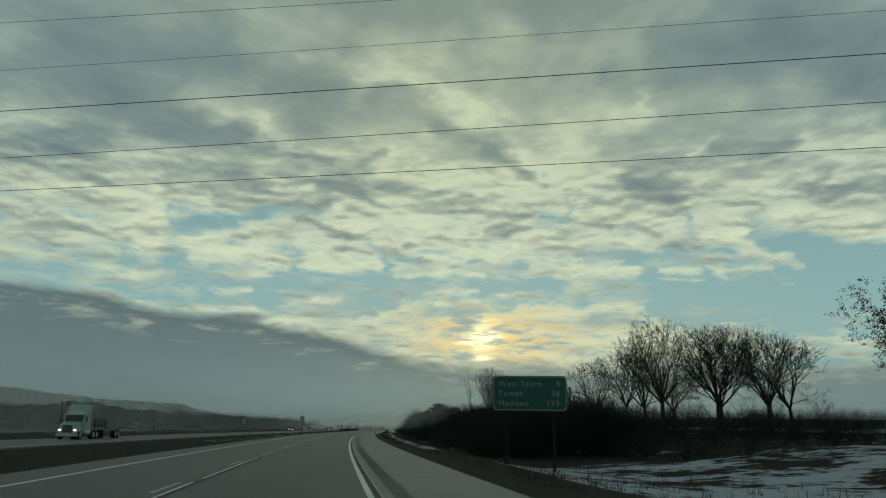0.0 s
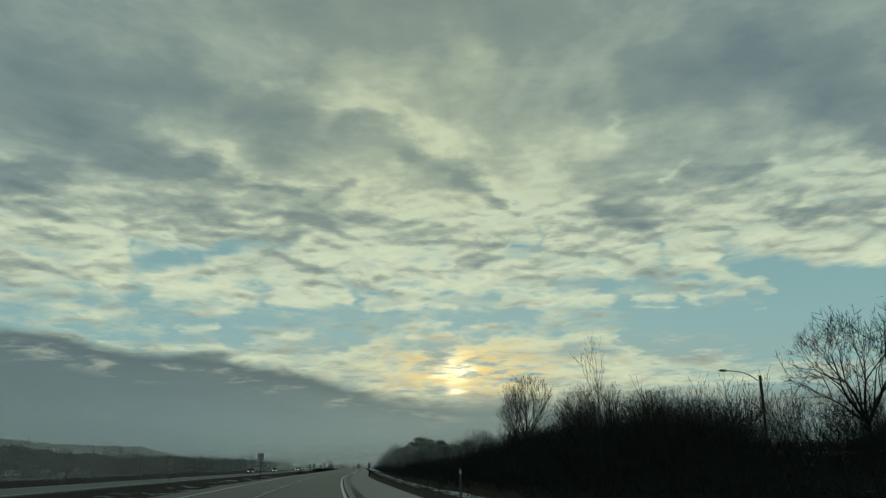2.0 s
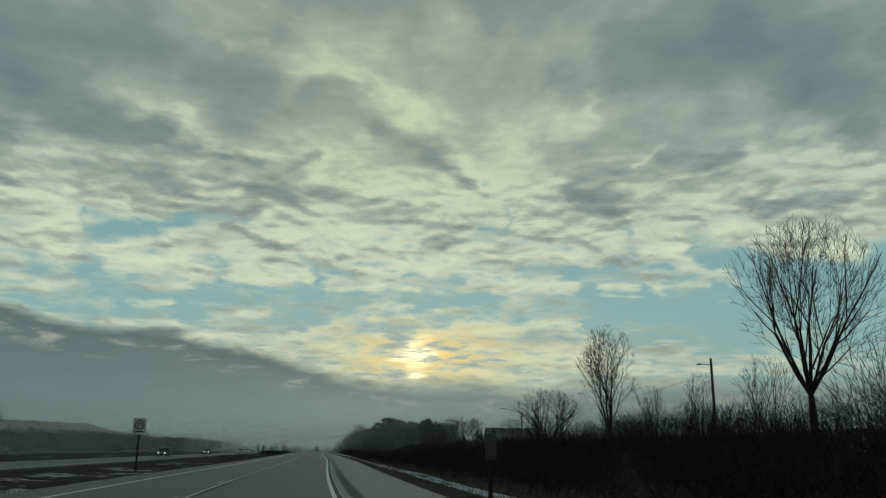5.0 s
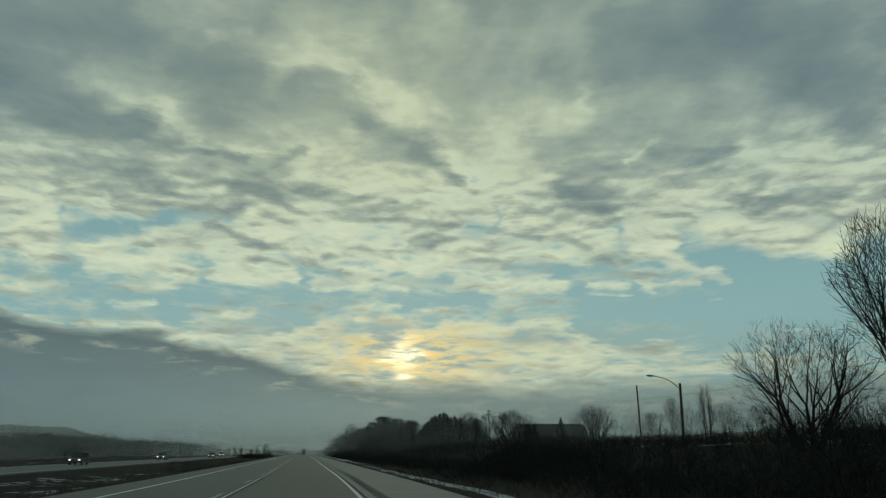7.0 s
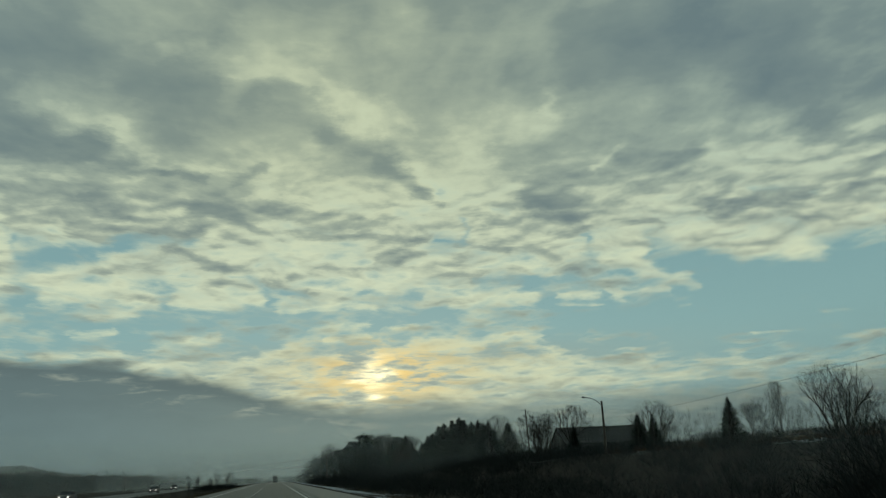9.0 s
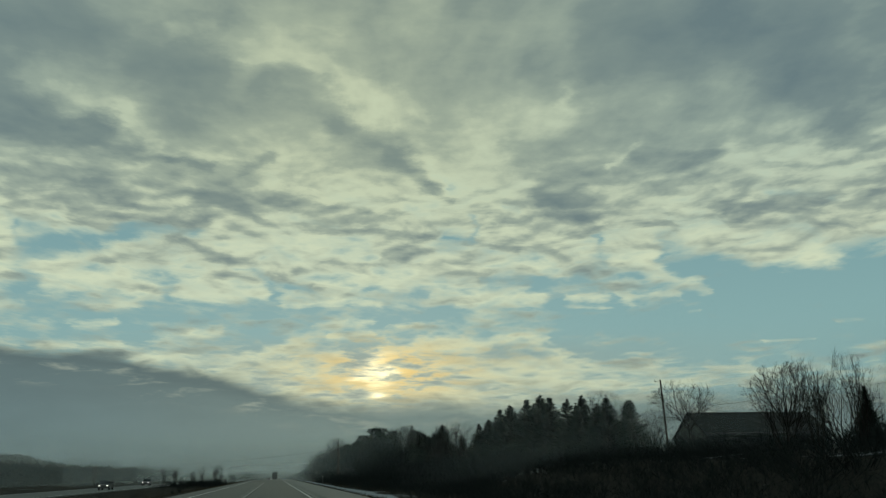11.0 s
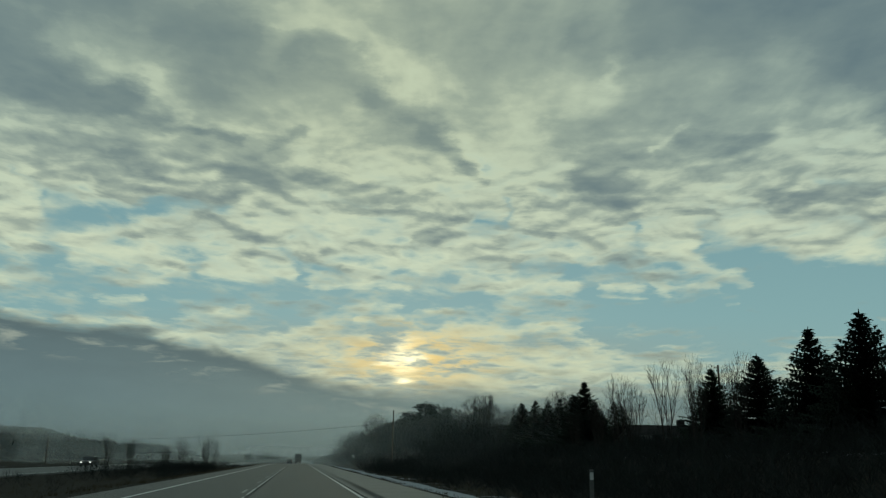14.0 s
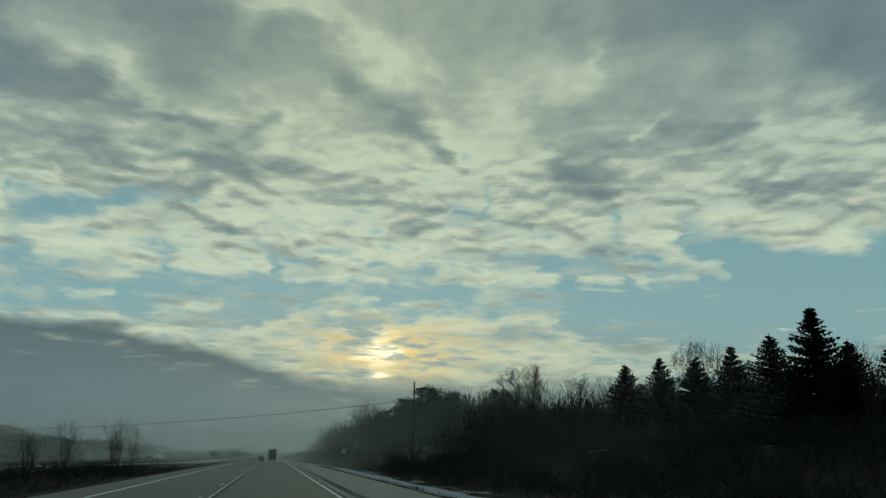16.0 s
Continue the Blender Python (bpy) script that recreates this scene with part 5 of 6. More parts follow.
canopy(-118, 40, 300, 1240, (9.0, 9.0), -1.6, 1.6, "hazy crowns of the nearer woods across the fields")
canopy(-225, 70, 330, 1300, (14.5, 14.5), -1.6, 2.4, "hazy crowns of the farther woods across the fields")
canopy(66, 32, 552, 800, (5.0, 15.0), 1.6, 0.9, "dark crowds of crowns in the woods beyond the spruces")
thicket("field_woods", spots, "hazy leafless woods across the fields", SPARSE)
thicket("field_undergrowth", low, "hazy undergrowth of the woods across the fields")
spots = [(-15.6, 545, -1, 5.4, 2.6), (-14.8, 547.5, -1, 4.4, 2.6), (-18.4, 537, -1, 4.4, 2.4), (-20, 530, -1, 3.2, 2.6), (-23, 520, -0.8, 4.6, 2.6), (-25, 515, -0.8, 4.0, 2.6)]
for k in range(30):
    spots.append((-rng.uniform(13, 24), rng.uniform(512, 562), -1.05, rng.uniform(0.9, 2.0), 2.0))
for k in range(26):
    spots.append((-rng.uniform(9, 21), rng.uniform(290, 470), -0.9, rng.uniform(0.7, 1.3), 1.4))
for k in range(120):
    y = rng.uniform(478, 566)
    spots.append((-rng.uniform(11.5, 23), y, -1.05, rng.uniform(0.9, 2.3), rng.uniform(1.6, 2.6)))
thicket("median_brush", spots[36:], "low leafless shrubs growing in the grass median", BUSHES)
thicket("median_brush", spots[6:36], "dark leafless shrubs crowded in the grass median", SPARSE)


# ---- signs ----
def lettering(text, height, mat, parent, x, z, y=-0.012):
    """Flat letters from the built-in font, set as a mesh part."""
    cu = bpy.data.curves.new("lettering", "FONT")
    cu.body, cu.size, cu.extrude, cu.resolution_u, cu.offset = text, height, 0.002, 3, 0.0
    cu.space_character = 1.16
    tmp = new("lettering", cu)
    me = bpy.data.meshes.new_from_object(tmp.evaluated_get(bpy.context.evaluated_depsgraph_get()))
    bpy.data.objects.remove(tmp)
    bpy.data.curves.remove(cu)
    me.materials.clear()
    me.materials.append(mat)
    ob = new("lettering", me)
    ob.parent = parent
    ob.matrix_basis = pose(x, y, z, 90, 0, 0)
    return ob


def rounded_panel(bm, w, h, depth, r, y0=0.0):
    """An upright plate with rounded corners, its face towards -y."""
    pts = []
    for cx, cz, a0 in ((w / 2 - r, h / 2 - r, 0), (-w / 2 + r, h / 2 - r, 90), (-w / 2 + r, -h / 2 + r, 180), (w / 2 - r, -h / 2 + r, 270)):
        pts += [(cx + r * math.cos(radians(a0 + k * 22.5)), cz + r * math.sin(radians(a0 + k * 22.5))) for k in range(5)]
    a = [bm.verts.new((x, y0, z)) for x, z in pts]
    b = [bm.verts.new((x, y0 + depth, z)) for x, z in pts]
    n = len(pts)
    bm.faces.new(a)
    bm.faces.new(b[::-1])
    for i in range(n):
        bm.faces.new((a[i], b[i], b[(i + 1) % n], a[(i + 1) % n]))
    bmesh.ops.recalc_face_normals(bm, faces=bm.faces)
    return bm


def distance_sign():
    x, y, w, h, mid = 14.2, 41.8, 3.74, 1.76, 3.08
    base = place_z(x, y)
    s = thing("highway_sign", x, y, base, -9, "green highway distance sign with white letters on two posts", "road sign")
    up = mid - base
    panel = part("panel", rounded_panel(bmesh.new(), w, h, 0.03, 0.18), SIGN_GREEN, s)
    panel.location.z = up
    border = bmesh.new()
    outer = rounded_panel(border, w - 0.06, h - 0.06, 0.003, 0.16, -0.006)
    part("border", outer, SIGN_LETTER, panel, "thin white border line")
    part("field", rounded_panel(bmesh.new(), w - 0.14, h - 0.14, 0.003, 0.13, -0.0105), SIGN_GREEN, panel)
    for k, (town, miles) in enumerate((("West Salem", "5"), ("Tomah", "38"), ("Madison", "133"))):
        z = 0.37 - 0.49 * k
        lettering(town, 0.4, SIGN_LETTER, panel, -1.6, z - 0.02, -0.016)
        lettering(miles, 0.4, SIGN_LETTER, panel, 1.6 - 0.26 * len(miles), z - 0.02, -0.016)
    for px in (-1.2, 1.2):
        bm = bmesh.new()
        box(bm, px - 0.075, px + 0.075, 0.04, 0.16, -0.5, up + h / 2 - 0.1, 0.01)
        part("post", bm, TARRED, s)
    for pz in (-0.6, 0.6):
        bm = bmesh.new()
        box(bm, -w / 2 + 0.1, w / 2 - 0.1, 0.032, 0.06, up + pz - 0.04, up + pz + 0.04, 0.006)
        part("stiffener", bm, SIGN_BACK, s)


distance_sign()


def small_sign(name, x, y, w, h, mid, face, label, turn=0.0, posts=1, bars=0, width=0.07):
    base = place_z(x, y)
    s = thing(name, x, y, base, turn, label, "road sign")
    up = mid - base
    panel = part("panel", rounded_panel(bmesh.new(), w, h, 0.012, min(w, h) * 0.09), face, s)
    panel.location.z = up
    for k in range(bars):
        bm = bmesh.new()
        z = h * (0.24 - 0.3 * k)
        box(bm, -w * 0.3, w * 0.3, -0.006, -0.002, z - h * 0.08, z + h * 0.08)
        part("legend_bar", bm, DARK_STEEL, panel)
    for k in range(posts):
        px = 0.0 if posts == 1 else w * (0.6 * k - 0.3)
        bm = bmesh.new()
        box(bm, px - width / 2, px + width / 2, 0.014, 0.03 + width / 2, -0.4, up + h * 0.45, 0.006)
        part("post", bm, TARRED if width > 0.07 else DARK_STEEL, s)
    return s


small_sign("marker_sign", 4.4, 160, 0.24, 0.55, 1.35, POSTER_DARK, "narrow dark marker sign on a steel post beside the shoulder", width=0.09)
turn_sign = small_sign("turn_sign", -16.9, 229, 1.25, 1.6, 3.3, SIGN_WHITE, "white road sign with a ringed arrow on a median post", width=0.17)
plate = [o for o in turn_sign.children if o.name.startswith("panel")][0]
bm = bmesh.new()
ring = []
for k in range(32):
    a = 2 * math.pi * k / 32
    ring.append([bm.verts.new((r * math.cos(a), -0.006, 0.16 + r * math.sin(a))) for r in (0.36, 0.46)])
for k in range(32):
    a, b = ring[k], ring[(k + 1) % 32]
    bm.faces.new((a[0], a[1], b[1], b[0]))
part("prohibition_ring", bm, POSTER_DARK, plate, "dark ring with a slash")
bm = bmesh.new()
box(bm, -0.2, -0.12, -0.007, -0.003, -0.1, 0.26)
box(bm, 0.1, 0.18, -0.007, -0.003, 0.08, 0.26)
box(bm, -0.2, 0.18, -0.007, -0.003, 0.26, 0.34)
box(bm, 0.05, 0.23, -0.007, -0.003, 0.02, 0.08)
part("arrow", bm, POSTER_DARK, plate)
part("legend_bar", box(bmesh.new(), -0.42, 0.42, -0.006, -0.002, -0.55, -0.42), POSTER_DARK, plate)
small_sign("road_sign", -25.2, 187, 0.7, 1.25, 2.3, SIGN_BACK, "narrow grey sign seen edge-on beside the far carriageway", turn=35)
small_sign("guide_sign", -40.6, 108, 5.2, 1.7, 2.25, SIGN_BACK, "grey back of a wide sign on two posts", posts=2)
small_sign("route_marker", road_x(0) + 0.0 + 9.0, 655, 0.9, 0.9, 2.0, SIGN_BACK, "small grey sign beside the shoulder far ahead")


def delineator(x, y, label="pale slim roadside marker post"):
    s = thing("delineator_post", x, y, place_z(x, y), 0, label, "marker post", "marker posts")
    part("post", box(bmesh.new(), -0.045, 0.045, -0.012, 0.012, -0.2, 1.22, 0.008), DARK_STEEL, s)
    part("reflector", box(bmesh.new(), -0.035, 0.035, -0.02, -0.013, 1.02, 1.16), GALV, s, "small grey reflector")


for y, l in ((415, 5.45), (88.2, 4.95)):
    delineator(road_x(y) + l, y)


def billboard():
    s = thing("billboard", -95, 281, place_z(-95, 281), 8, "dark billboard with a red band on one steel post", "billboard")
    part("panel", box(bmesh.new(), -5.2, 5.2, 0, 0.3, 4.4, 8.0, 0.05), POSTER_DARK, s)
    part("red_band", box(bmesh.new(), -5.1, 5.1, -0.02, -0.004, 4.5, 5.4), POSTER_RED, s, "plain red band")
    for k in range(2):
        part("text_bar", box(bmesh.new(), -4.2, 1.0 + 2 * k, -0.02, -0.004, 6.9 - k * 0.8, 7.25 - k * 0.8), SIGN_BACK, s, "pale unreadable line")
    part("post", rod(bmesh.new(), (0, 0.4, -0.5), (0, 0.4, 7.6), 0.3, 0.3, 12), DARK_STEEL, s)
    part("catwalk", box(bmesh.new(), -5.2, 5.2, -0.7, -0.05, 4.2, 4.3), DARK_STEEL, s)


billboard()


# ---- poles, lamps, wires ----
def utility_pole(x, y, top, lean=(0.0, 0.0), gear="plain", label="bare wooden utility pole"):
    z = place_z(x, y)
    h = top - z
    s = thing("utility_pole", x - lean[0] * h, y - lean[1] * h, z, 0, label, "utility pole", "utility poles")
    end = Vector((lean[0] * h, lean[1] * h, h))
    part("pole", rod(bmesh.new(), (-lean[0], -lean[1], -1.0), end, 0.16, 0.1, 10), POLE_WOOD, s)
    if gear == "full":
        at = end * 0.97
        bm = rod(bmesh.new(), at, at + Vector((-0.75, 0, 0.05)), 0.035, 0.03, 6)
        rod(bm, at + Vector((-0.75, 0, 0)), at + Vector((-0.75, 0, 0.3)), 0.05, 0.04, 6)
        part("insulator_arm", bm, DARK_STEEL, s)
        at = end * 0.86
        bm = bmesh.new()
        rod(bm, at + Vector((-0.32, 0, -0.3)), at + Vector((-0.32, 0, 0.3)), 0.12, 0.12, 10)
        part("transformer", bm, GALV, s, "small grey transformer can")
        at = end * 0.7
        bm = rod(bmesh.new(), at, at + Vector((0.7, 0, 0.2)), 0.03, 0.03, 6)
        rod(bm, at + Vector((0.7, 0, 0.2)), at + Vector((1.05, 0, 0.18)), 0.07, 0.05, 8)
        part("yard_lamp", bm, GALV, s, "small grey lamp on a short arm")
    if gear == "arm":
        at = end * 0.93
        bm = rod(bmesh.new(), at, at + Vector((-1.1, 0, 0.05)), 0.03, 0.03, 6)
        rod(bm, at + Vector((-0.9, 0, 0.05)), at + Vector((-1.35, 0, 0.0)), 0.08, 0.05, 8)
        part("yard_lamp", bm, GALV, s, "small grey lamp on a short arm")
    return s


utility_pole(34.3, 209.5, 9.2, gear="arm", label="wooden pole with a small lamp arm among trees")
utility_pole(44.7, 306.5, 10.1, lean=(-0.035, 0.0), label="leaning wooden utility pole behind the thicket")
utility_pole(46.6, 408.5, 11.8, lean=(-0.03, 0.0), gear="full", label="wooden utility pole with transformer and lamp arm")
utility_pole(46.5, 486, 12.3, lean=(-0.02, 0.0), gear="full", label="wooden utility pole with transformer and lamp arm")
utility_pole(46, 577, 12.0, label="wooden utility pole above the brush")
utility_pole(18.4, 567.6, 11.0, label="tall wooden pole beside hazy woods")
utility_pole(-63, 218, 5.7, label="thin grey pole in the misty field")
utility_pole(-65.3, 262, 5.4, label="thin grey pole in the misty field")
utility_pole(-66, 330, 5.4, label="thin grey pole in the misty field")
utility_pole(-66, 190, 6.2, label="thin grey pole in the misty field")
utility_pole(-58, 607, 5.2, label="wooden pole beyond the far carriageway")
for x, y in ((-80, 59.0), (80, 14.5), (-80, 47.0), (80, 7.0)):
    utility_pole(x, y, 14.5, label="tall wooden power pole that carries crossing wires")


def street_lamp(x, y, top, hx, hy, hz):
    z = place_z(x, y)
    s = thing("street_lamp", x, y, z, 0, "street lamp with a long curved arm over brush", "street lamp", "street lamps")
    part("pole", rod(bmesh.new(), (0, 0, -0.5), (0, 0, top - z), 0.13, 0.1, 10), POLE_WOOD, s)
    a, b = Vector((0, 0, top - z - 0.5)), Vector((hx - x, hy - y, hz - z))
    bm = bmesh.new()
    last = a
    for k in range(1, 9):
        u = k / 8
        p = a.lerp(b, u) + Vector((0, 0, 0.35 * math.sin(u * math.pi / 1.0) * (1 - u * 0.4)))
        rod(bm, last, p, 0.035, 0.035, 6)
        last = p
    part("arm", bm, GALV, s)
    out = (b - a)
    out.z = 0
    out.normalize()
    bm = bmesh.new()
    got = bmesh.ops.create_uvsphere(bm, u_segments=10, v_segments=6, radius=1.0)
    bmesh.ops.scale(bm, vec=(0.42, 0.16, 0.09), verts=got["verts"])
    ang = math.atan2(out.y, out.x)
    bmesh.ops.transform(bm, matrix=Matrix.Translation(b + out * 0.3) @ Matrix.Rotation(ang, 4, "Z"), verts=got["verts"])
    part("lamp_head", bm, GALV, s, "flat grey lamp head")


street_lamp(31.8, 113.2, 7.1, 28.7, 111.8, 7.3)
street_lamp(30.8, 264.0, 6.8, 28.0, 263.0, 7.3)
street_lamp(33.3, 338.0, 7.5, 29.9, 334.0, 7.6)


def wire(name, a, b, sag, radius, label, steps=28):
    """A hanging cable from a to b."""
    a, b = Vector(a), Vector(b)
    pts = [a.lerp(b, k / steps) - Vector((0, 0, sag * 4 * (k / steps) * (1 - k / steps))) for k in range(steps + 1)]
    side = (b - a).cross(Vector((0, 0, 1))).normalized()
    v, f = [], []
    for k, p in enumerate(pts):
        for j in range(5):
            t = 2 * math.pi * j / 5
            v.append(p + side * radius * math.cos(t) + Vector((0, 0, radius * math.sin(t))))
            if k < steps:
                i, n = 5 * k + j, 5 * k + (j + 1) % 5
                f.append((i, n, n + 5, i + 5))
    return tagged(from_arrays(name, v, f, WIRE, smooth=True), label, "cable", "overhead wires")


def crossing(c, k, z, radius=0.015, sag=0.6):
    wire("power_line", (-80, c - k * -80, z + sag * 0.98), (80, c - k * 80, z + sag * 0.98), sag, radius, "dark power line strung high across the highway")


crossing(34.8, 0.262, 11.76)
crossing(36.6, 0.276, 14.1)
crossing(27.1, 0.25, 12.3)
crossing(27.6, 0.235, 14.1, 0.007)
crossing(21.2, 0.2, 12.3, 0.006)
wire("power_line", (18.4, 567.6, 8.58), (-58, 607, 4.7), 1.17, 0.03, "long sagging cable across the highway")
for (ya, xa, za), (yb, xb, zb) in (((306.5, 44.0, 8.1), (408.5, 46.2, 8.0)), ((408.5, 46.2, 8.0), (486, 46.2, 8.2)), ((486, 46.2, 8.2), (577, 46, 8.2)), ((209.5, 34.3, 8.0), (306.5, 44.0, 8.1))):
    wire("power_line", (xa, ya, za), (xb, yb, zb), 0.9, 0.014, "thin cable between roadside poles")


def guardrail():
    y0, y1, x = 18.0, 186.0, 45.0
    s = thing("guardrail", x, y0, 0, 0, "long galvanised guardrail beside a side road", "guardrail")
    prof = [(0.0, 0.75), (-0.06, 0.69), (0.0, 0.63), (0.0, 0.57), (-0.06, 0.51), (0.0, 0.44)]
    ys = np.arange(y0, y1 + 1, 4.0)
    verts = [(px, y - y0, place_z(x, y) + pz) for y in ys for px, pz in prof]
    n = len(prof)
    faces = [(i * n + k, i * n + k + 1, (i + 1) * n + k + 1, (i + 1) * n + k) for i in range(len(ys) - 1) for k in range(n - 1)]
    from_arrays("rail", verts, faces, GALV, s)
    post = None
    for y in ys:
        if post is None:
            ob = post = part("post", box(bmesh.new(), 0.02, 0.17, -0.07, 0.07, -0.4, 0.7, 0.006), POLE_WOOD, s)
        else:
            ob = new("post", post.data)
            ob.parent = s
        ob.location = (0, y - y0, place_z(x, y))


guardrail()


# ---- houses ----
def house(name, x0, x1, y0, y1, base, eave, ridge_z, label, windows=4, chimney=True):
    """A long low house with a gabled roof along x."""
    s = thing(name, x0, y0, base, 0, label, "house")
    w, d, e, r = x1 - x0, y1 - y0, eave - base, ridge_z - base
    bm = prism(bmesh.new(), [(0, -0.6), (d, -0.6), (d, e), (d / 2, r - 0.25), (0, e)], 0.3, w - 0.3)
    part("wall", bm, SIDING, s)
    for sg in (0, 1):
        bm = bmesh.new()
        if sg == 0:
            out = [(-0.5, e - 0.35), (d / 2, r), (d / 2, r - 0.22), (-0.5, e - 0.57)]
        else:
            out = [(d + 0.5, e - 0.35), (d + 0.5, e - 0.57), (d / 2, r - 0.22), (d / 2, r)]
        part("roof", prism(bm, out, 0, w), SHINGLE, s)
    if chimney:
        part("chimney", box(bmesh.new(), w * 0.42, w * 0.42 + 0.8, d / 2 - 0.4, d / 2 + 0.4, r - 0.8, r + 0.7, 0.03), SHINGLE, s)
    for k in range(windows):
        wx = 1.6 + (w - 3.6) * k / max(windows - 1, 1)
        frame_ = part("window_frame", box(bmesh.new(), wx - 0.1, wx + 1.3, -0.05, 0.02, 0.9, 2.3, 0.01), SIDING, s)
        part("pane", box(bmesh.new(), wx, wx + 1.2, -0.062, -0.052, 1.0, 2.2), GLASS_DARK, frame_)
    part("window_frame", box(bmesh.new(), 0.22, 0.29, d * 0.35, d * 0.35 + 1.4, 0.9, 2.3, 0.01), SIDING, s)


house("house", 57.5, 77, 418.5, 428, 2.6, 5.6, 8.8, "long low house with a dark shingled roof behind snow", 4, False)
house("house", 41.0, 58.5, 496, 506, 2.5, 4.1, 6.1, "small dark-roofed house behind saplings", 4)
house("house", 84, 96, 338, 347, 2.6, 4.2, 5.7, "dark-roofed house behind roadside brush", 4, False)
house("barn", -215, -188, 612, 626, -1.4, 2.6, 5.0, "long low pale shed in the misty field", 0)


# ---- vehicles ----
def wheel(parent, x, y, r, w):
    """A wheel whose axle runs along x."""
    t = part("wheel", rod(bmesh.new(), (x - w / 2, y, r), (x + w / 2, y, r), r, r, 18), RUBBER, parent)
    sg = -1 if x < 0 else 1
    part("rim", rod(bmesh.new(), (x + sg * w * 0.5, y, r), (x + sg * (w * 0.5 + 0.015), y, r), r * 0.6, r * 0.55, 14), GALV, t, "grey steel rim")


def car(x, y, z, turn, paint, label, lights=True, tall=1.5, length=4.6):
    """A car that faces -y."""
    s = thing("car", x, y, z, turn, label, "car", "cars on the highway")
    L, H, W = length, tall, 0.9
    low = [(-L / 2, 0.45), (-L / 2 + 0.05, 0.78), (-L * 0.28, 0.95), (L * 0.38, 1.0), (L / 2, 0.92), (L / 2, 0.4), (L / 2 - 0.2, 0.28), (-L / 2 + 0.2, 0.28)]
    bm = prism(bmesh.new(), low, -W, W)
    bmesh.ops.bevel(bm, geom=list(bm.edges), offset=0.06, segments=2, affect="EDGES")
    part("body", bm, CAR_PAINTS[paint], s)
    bm = prism(bmesh.new(), [(-L * 0.26, 0.95), (-L * 0.1, H - 0.05), (0.2, H), (L * 0.3, H - 0.05), (L * 0.44, 0.97)], -W + 0.13, W - 0.13)
    bmesh.ops.bevel(bm, geom=list(bm.edges), offset=0.05, segments=2, affect="EDGES")
    part("cabin", bm, GLASS_DARK, s, "dark glazed cabin")
    part("roof", box(bmesh.new(), -W + 0.2, W - 0.2, -L * 0.09, L * 0.29, H - 0.05, H + 0.02, 0.02), CAR_PAINTS[paint], s)
    for sx in (-1, 1):
        for wy in (-L * 0.3, L * 0.3):
            wheel(s, sx * (W - 0.1), wy, 0.33, 0.2)
        part("headlight", box(bmesh.new(), sx * 0.62 - 0.14, sx * 0.62 + 0.14, -L / 2 - 0.01, -L / 2 + 0.1, 0.62, 0.75, 0.01), HEADLIGHT if lights else GALV, s, "bright headlight" if lights else "grey headlight")
        part("tail_light", box(bmesh.new(), sx * 0.7 - 0.14, sx * 0.7 + 0.14, L / 2 - 0.08, L / 2 + 0.012, 0.68, 0.86, 0.01), TAIL_RED, s, "red tail light")
    part("bumper", box(bmesh.new(), -W + 0.05, W - 0.05, -L / 2 - 0.06, -L / 2 + 0.1, 0.3, 0.5, 0.03), DARK_STEEL, s)
    part("number_plate", box(bmesh.new(), -0.16, 0.16, L / 2, L / 2 + 0.02, 0.62, 0.72), SIGN_WHITE, s, "plain pale plate")


car(-31.0, 324, -0.5, 0, "dark", "dark tall car with lit headlights on the far carriageway", tall=1.7)
car(-31.0, 394, -0.5, 0, "dark", "dark car with lit headlights on the far carriageway")
car(-27.5, 462, -0.5, 0, "dark", "dark car with lit headlights on the far carriageway")
car(-31.0, 532, -0.5, 0, "dark", "dark car with lit headlights on the far carriageway", tall=1.55)
car(-3.2, 700, -dip(700), 180, "dark", "dark car driving ahead beside a truck", lights=False)


def box_trailer(x, y):
    """A lorry seen from behind."""
    s = thing("box_truck", x, y, -dip(y), 0, "tall grey box truck driving ahead", "truck")
    part("box", box(bmesh.new(), -1.28, 1.28, 0, 14.0, 1.15, 4.05, 0.03), CAR_PAINTS["dark"], s)
    for sx in (-1, 1):
        part("door", box(bmesh.new(), sx * 0.64 - 0.6, sx * 0.64 + 0.6, -0.03, -0.002, 1.25, 3.95, 0.01), DARK_STEEL, s)
        part("tail_light", box(bmesh.new(), sx * 1.0 - 0.12, sx * 1.0 + 0.12, -0.05, -0.004, 0.95, 1.08), TAIL_RED, s)
        for wy in (1.6, 2.9, 15.5):
            wheel(s, sx * 1.0, wy, 0.5, 0.5)
    part("underride_bar", box(bmesh.new(), -1.15, 1.15, -0.02, 0.1, 0.5, 0.62, 0.01), DARK_STEEL, s)
    part("cab", box(bmesh.new(), -1.2, 1.2, 14.4, 17.5, 0.6, 3.4, 0.15), CAR_PAINTS["dark"], s)
    part("chassis", box(bmesh.new(), -0.5, 0.5, 0.2, 17, 0.7, 1.14), DARK_STEEL, s)


box_trailer(-0.2, 742)


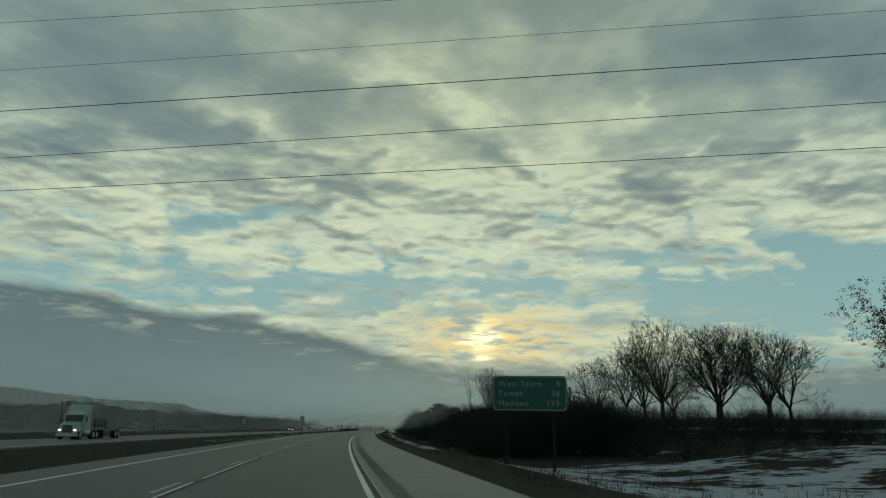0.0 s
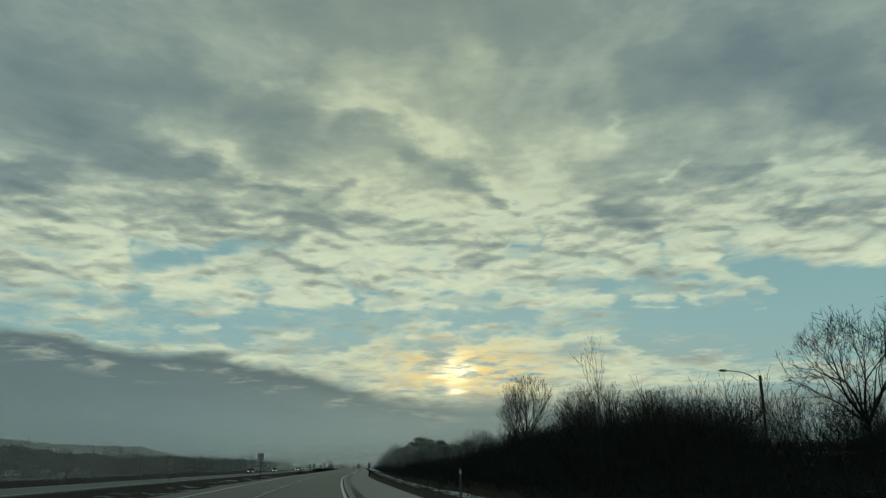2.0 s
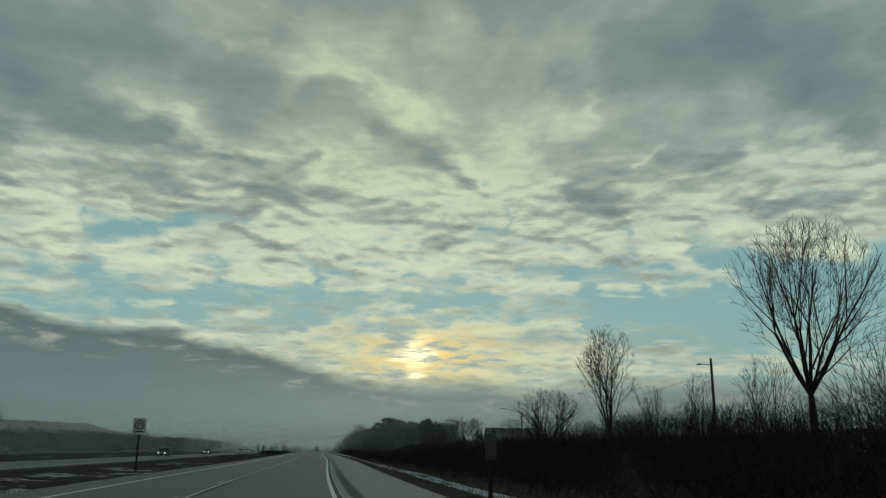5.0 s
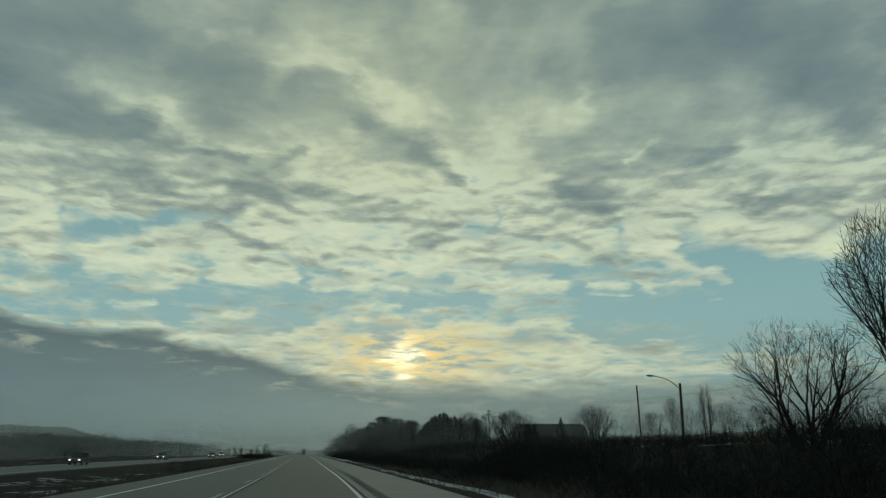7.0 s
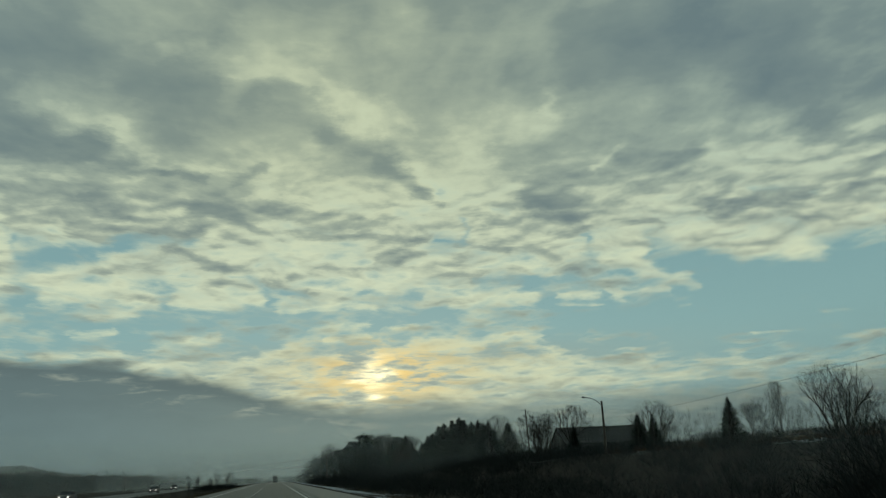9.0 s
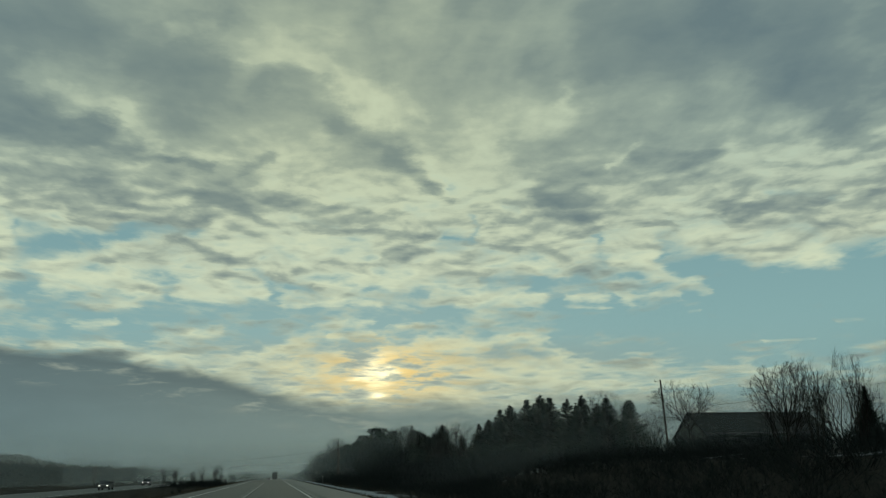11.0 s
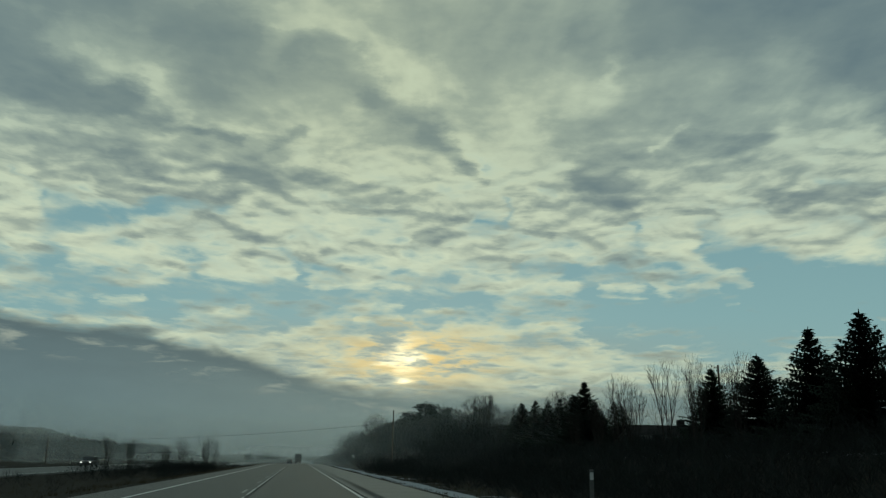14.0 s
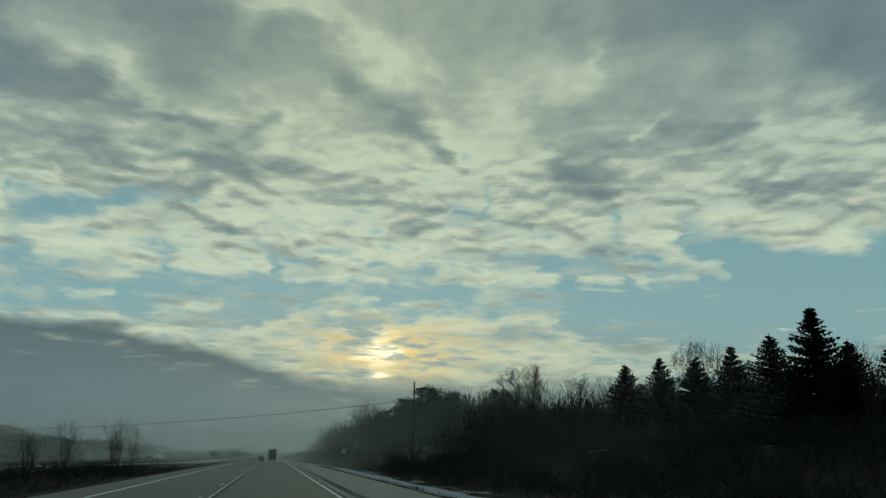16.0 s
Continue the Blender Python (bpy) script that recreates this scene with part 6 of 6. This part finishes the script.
def flatbed_truck(x, y, z, turn):
    """An American long-nose tractor with a loaded flatbed; it faces -y."""
    s = thing("flatbed_truck", x, y, z, turn, "pale green semi truck hauling a loaded flatbed trailer", "truck")
    p = CAR_PAINTS["teal"]
    bm = prism(bmesh.new(), [(0, 0.5), (0.02, 1.35), (0.25, 1.75), (2.0, 2.0), (2.0, 0.5)], -0.95, 0.95)
    bmesh.ops.bevel(bm, geom=list(bm.edges), offset=0.1, segments=2, affect="EDGES")
    part("hood", bm, p, s)
    bm = prism(bmesh.new(), [(1.9, 0.7), (1.9, 2.0), (2.35, 2.85), (3.0, 3.1), (3.7, 3.95), (4.9, 4.0), (4.9, 0.7)], -1.15, 1.15)
    bmesh.ops.bevel(bm, geom=list(bm.edges), offset=0.1, segments=2, affect="EDGES")
    part("cab", bm, p, s)
    bm = prism(bmesh.new(), [(1.93, 2.02), (2.31, 2.74), (2.35, 2.74), (1.97, 2.0)], -0.98, 0.98)
    bmesh.ops.translate(bm, vec=(0, -0.06, 0.03), verts=bm.verts)
    part("windscreen", bm, GLASS_DARK, s)
    part("grille", box(bmesh.new(), -0.5, 0.5, -0.04, 0.02, 0.75, 1.6, 0.03), DARK_STEEL, s)
    part("bumper", box(bmesh.new(), -1.18, 1.18, -0.25, 0.1, 0.35, 0.75, 0.06), GALV, s, "broad chrome bumper")
    for sx in (-1, 1):
        part("headlight", box(bmesh.new(), sx * 0.82 - 0.13, sx * 0.82 + 0.13, -0.02, 0.06, 0.95, 1.15, 0.02), HEADLIGHT, s, "bright headlight")
        part("fender", box(bmesh.new(), sx * 1.0 - 0.18, sx * 1.0 + 0.18, 0.25, 1.7, 0.75, 1.2, 0.1), p, s)
        part("exhaust_stack", rod(bmesh.new(), (sx * 1.22, 5.05, 1.0), (sx * 1.22, 5.05, 4.2), 0.07, 0.07, 8), GALV, s)
        bm = box(bmesh.new(), sx * 1.35 - 0.09, sx * 1.35 + 0.09, 2.1, 2.2, 2.0, 2.6, 0.02)
        part("mirror", bm, DARK_STEEL, s)
        part("fuel_tank", rod(bmesh.new(), (sx * 1.0, 2.4, 0.75), (sx * 1.0, 4.2, 0.75), 0.3, 0.3, 14), GALV, s)
        for wy in (0.95, 5.6, 6.9, 15.2, 16.5):
            wheel(s, sx * 1.02, wy, 0.51, 0.32 if wy < 1 else 0.55)
    part("headboard", box(bmesh.new(), -1.2, 1.2, 5.4, 5.5, 1.4, 3.7, 0.02), DARK_STEEL, s)
    part("chassis", box(bmesh.new(), -0.45, 0.45, 1.5, 7.6, 0.6, 0.95), DARK_STEEL, s)
    part("deck", box(bmesh.new(), -1.28, 1.28, 5.6, 18.0, 1.2, 1.45, 0.02), DARK_STEEL, s)
    for k in range(4):
        bm = rod(bmesh.new(), (-1.0, 7.4 + 1.45 * k, 1.95), (1.0, 7.4 + 1.45 * k, 1.95), 0.5, 0.5, 16)
        part("load_roll", bm, DARK_STEEL, s, "dark bundled roll")
        part("strap", box(bmesh.new(), -1.05, 1.05, 7.3 + 1.45 * k, 7.5 + 1.45 * k, 2.44, 2.47), SIGN_WHITE, s, "pale strap over the load")


flatbed_truck(-29.3, 97, -0.5, 3.0)


# ---- roadside grass ----
def tufts(name, spots, mat, label):
    verts, faces = [], []
    r = random.Random(31)
    for x, y, z, h in spots:
        for _ in range(7):
            a = r.uniform(0, 2 * math.pi)
            o = Vector((r.gauss(0, 0.13), r.gauss(0, 0.13), 0))
            w = 0.007 + 0.007 * r.random()
            tip = Vector((math.cos(a) * 0.5 * h * r.random(), math.sin(a) * 0.5 * h * r.random(), h * r.uniform(0.5, 1.1)))
            k = len(verts)
            b = Vector((x, y, z - 0.03)) + o
            verts += [b + Vector((-math.sin(a) * w, math.cos(a) * w, 0)), b - Vector((-math.sin(a) * w, math.cos(a) * w, 0)), b + tip]
            faces.append((k, k + 1, k + 2))
    return tagged(from_arrays(name, verts, faces, mat), label, "grass", kind="stuff")


STRAW = material("dry_grass", ((0.028, 0.022, 0.013), (0.07, 0.054, 0.028)), 0.6, 0.95, 0.0, fine=5, shine=0.12)
r2 = random.Random(77)
spots = []
for _ in range(8500):
    y = r2.uniform(20, 560)
    l = r2.choice((r2.uniform(4.9, 6.9), r2.uniform(7.5, 17)))
    if not (y > 330 and 6.2 < l < 9.6):
        spots.append((road_x(y) + l, y, ground_z(l, y), r2.uniform(0.08, 0.2) if l < 7 else r2.uniform(0.15, 0.45)))
tufts("verge_grass", spots, STRAW, "dry brown grass on the verge")
spots = []
for _ in range(6500):
    y = r2.uniform(15, 640)
    l = -r2.uniform(7.4, 20)
    spots.append((road_x(y) + l, y, ground_z(l, y), r2.uniform(0.1, 0.32)))
tufts("median_grass", spots, STRAW, "dry brown grass in the median")
RUST = material("rusty_grass", ((0.075, 0.04, 0.02), (0.14, 0.08, 0.04)), 0.3, 0.95, 0.0, fine=4, shine=0.1)
spots = []
for _ in range(3200):
    x, y = r2.uniform(34, 74), r2.uniform(258, 345)
    spots.append((x, y, place_z(x, y), r2.uniform(0.5, 1.1)))
tufts("field_grass", spots, RUST, "rust-brown tall grass on the field beyond the ditch")
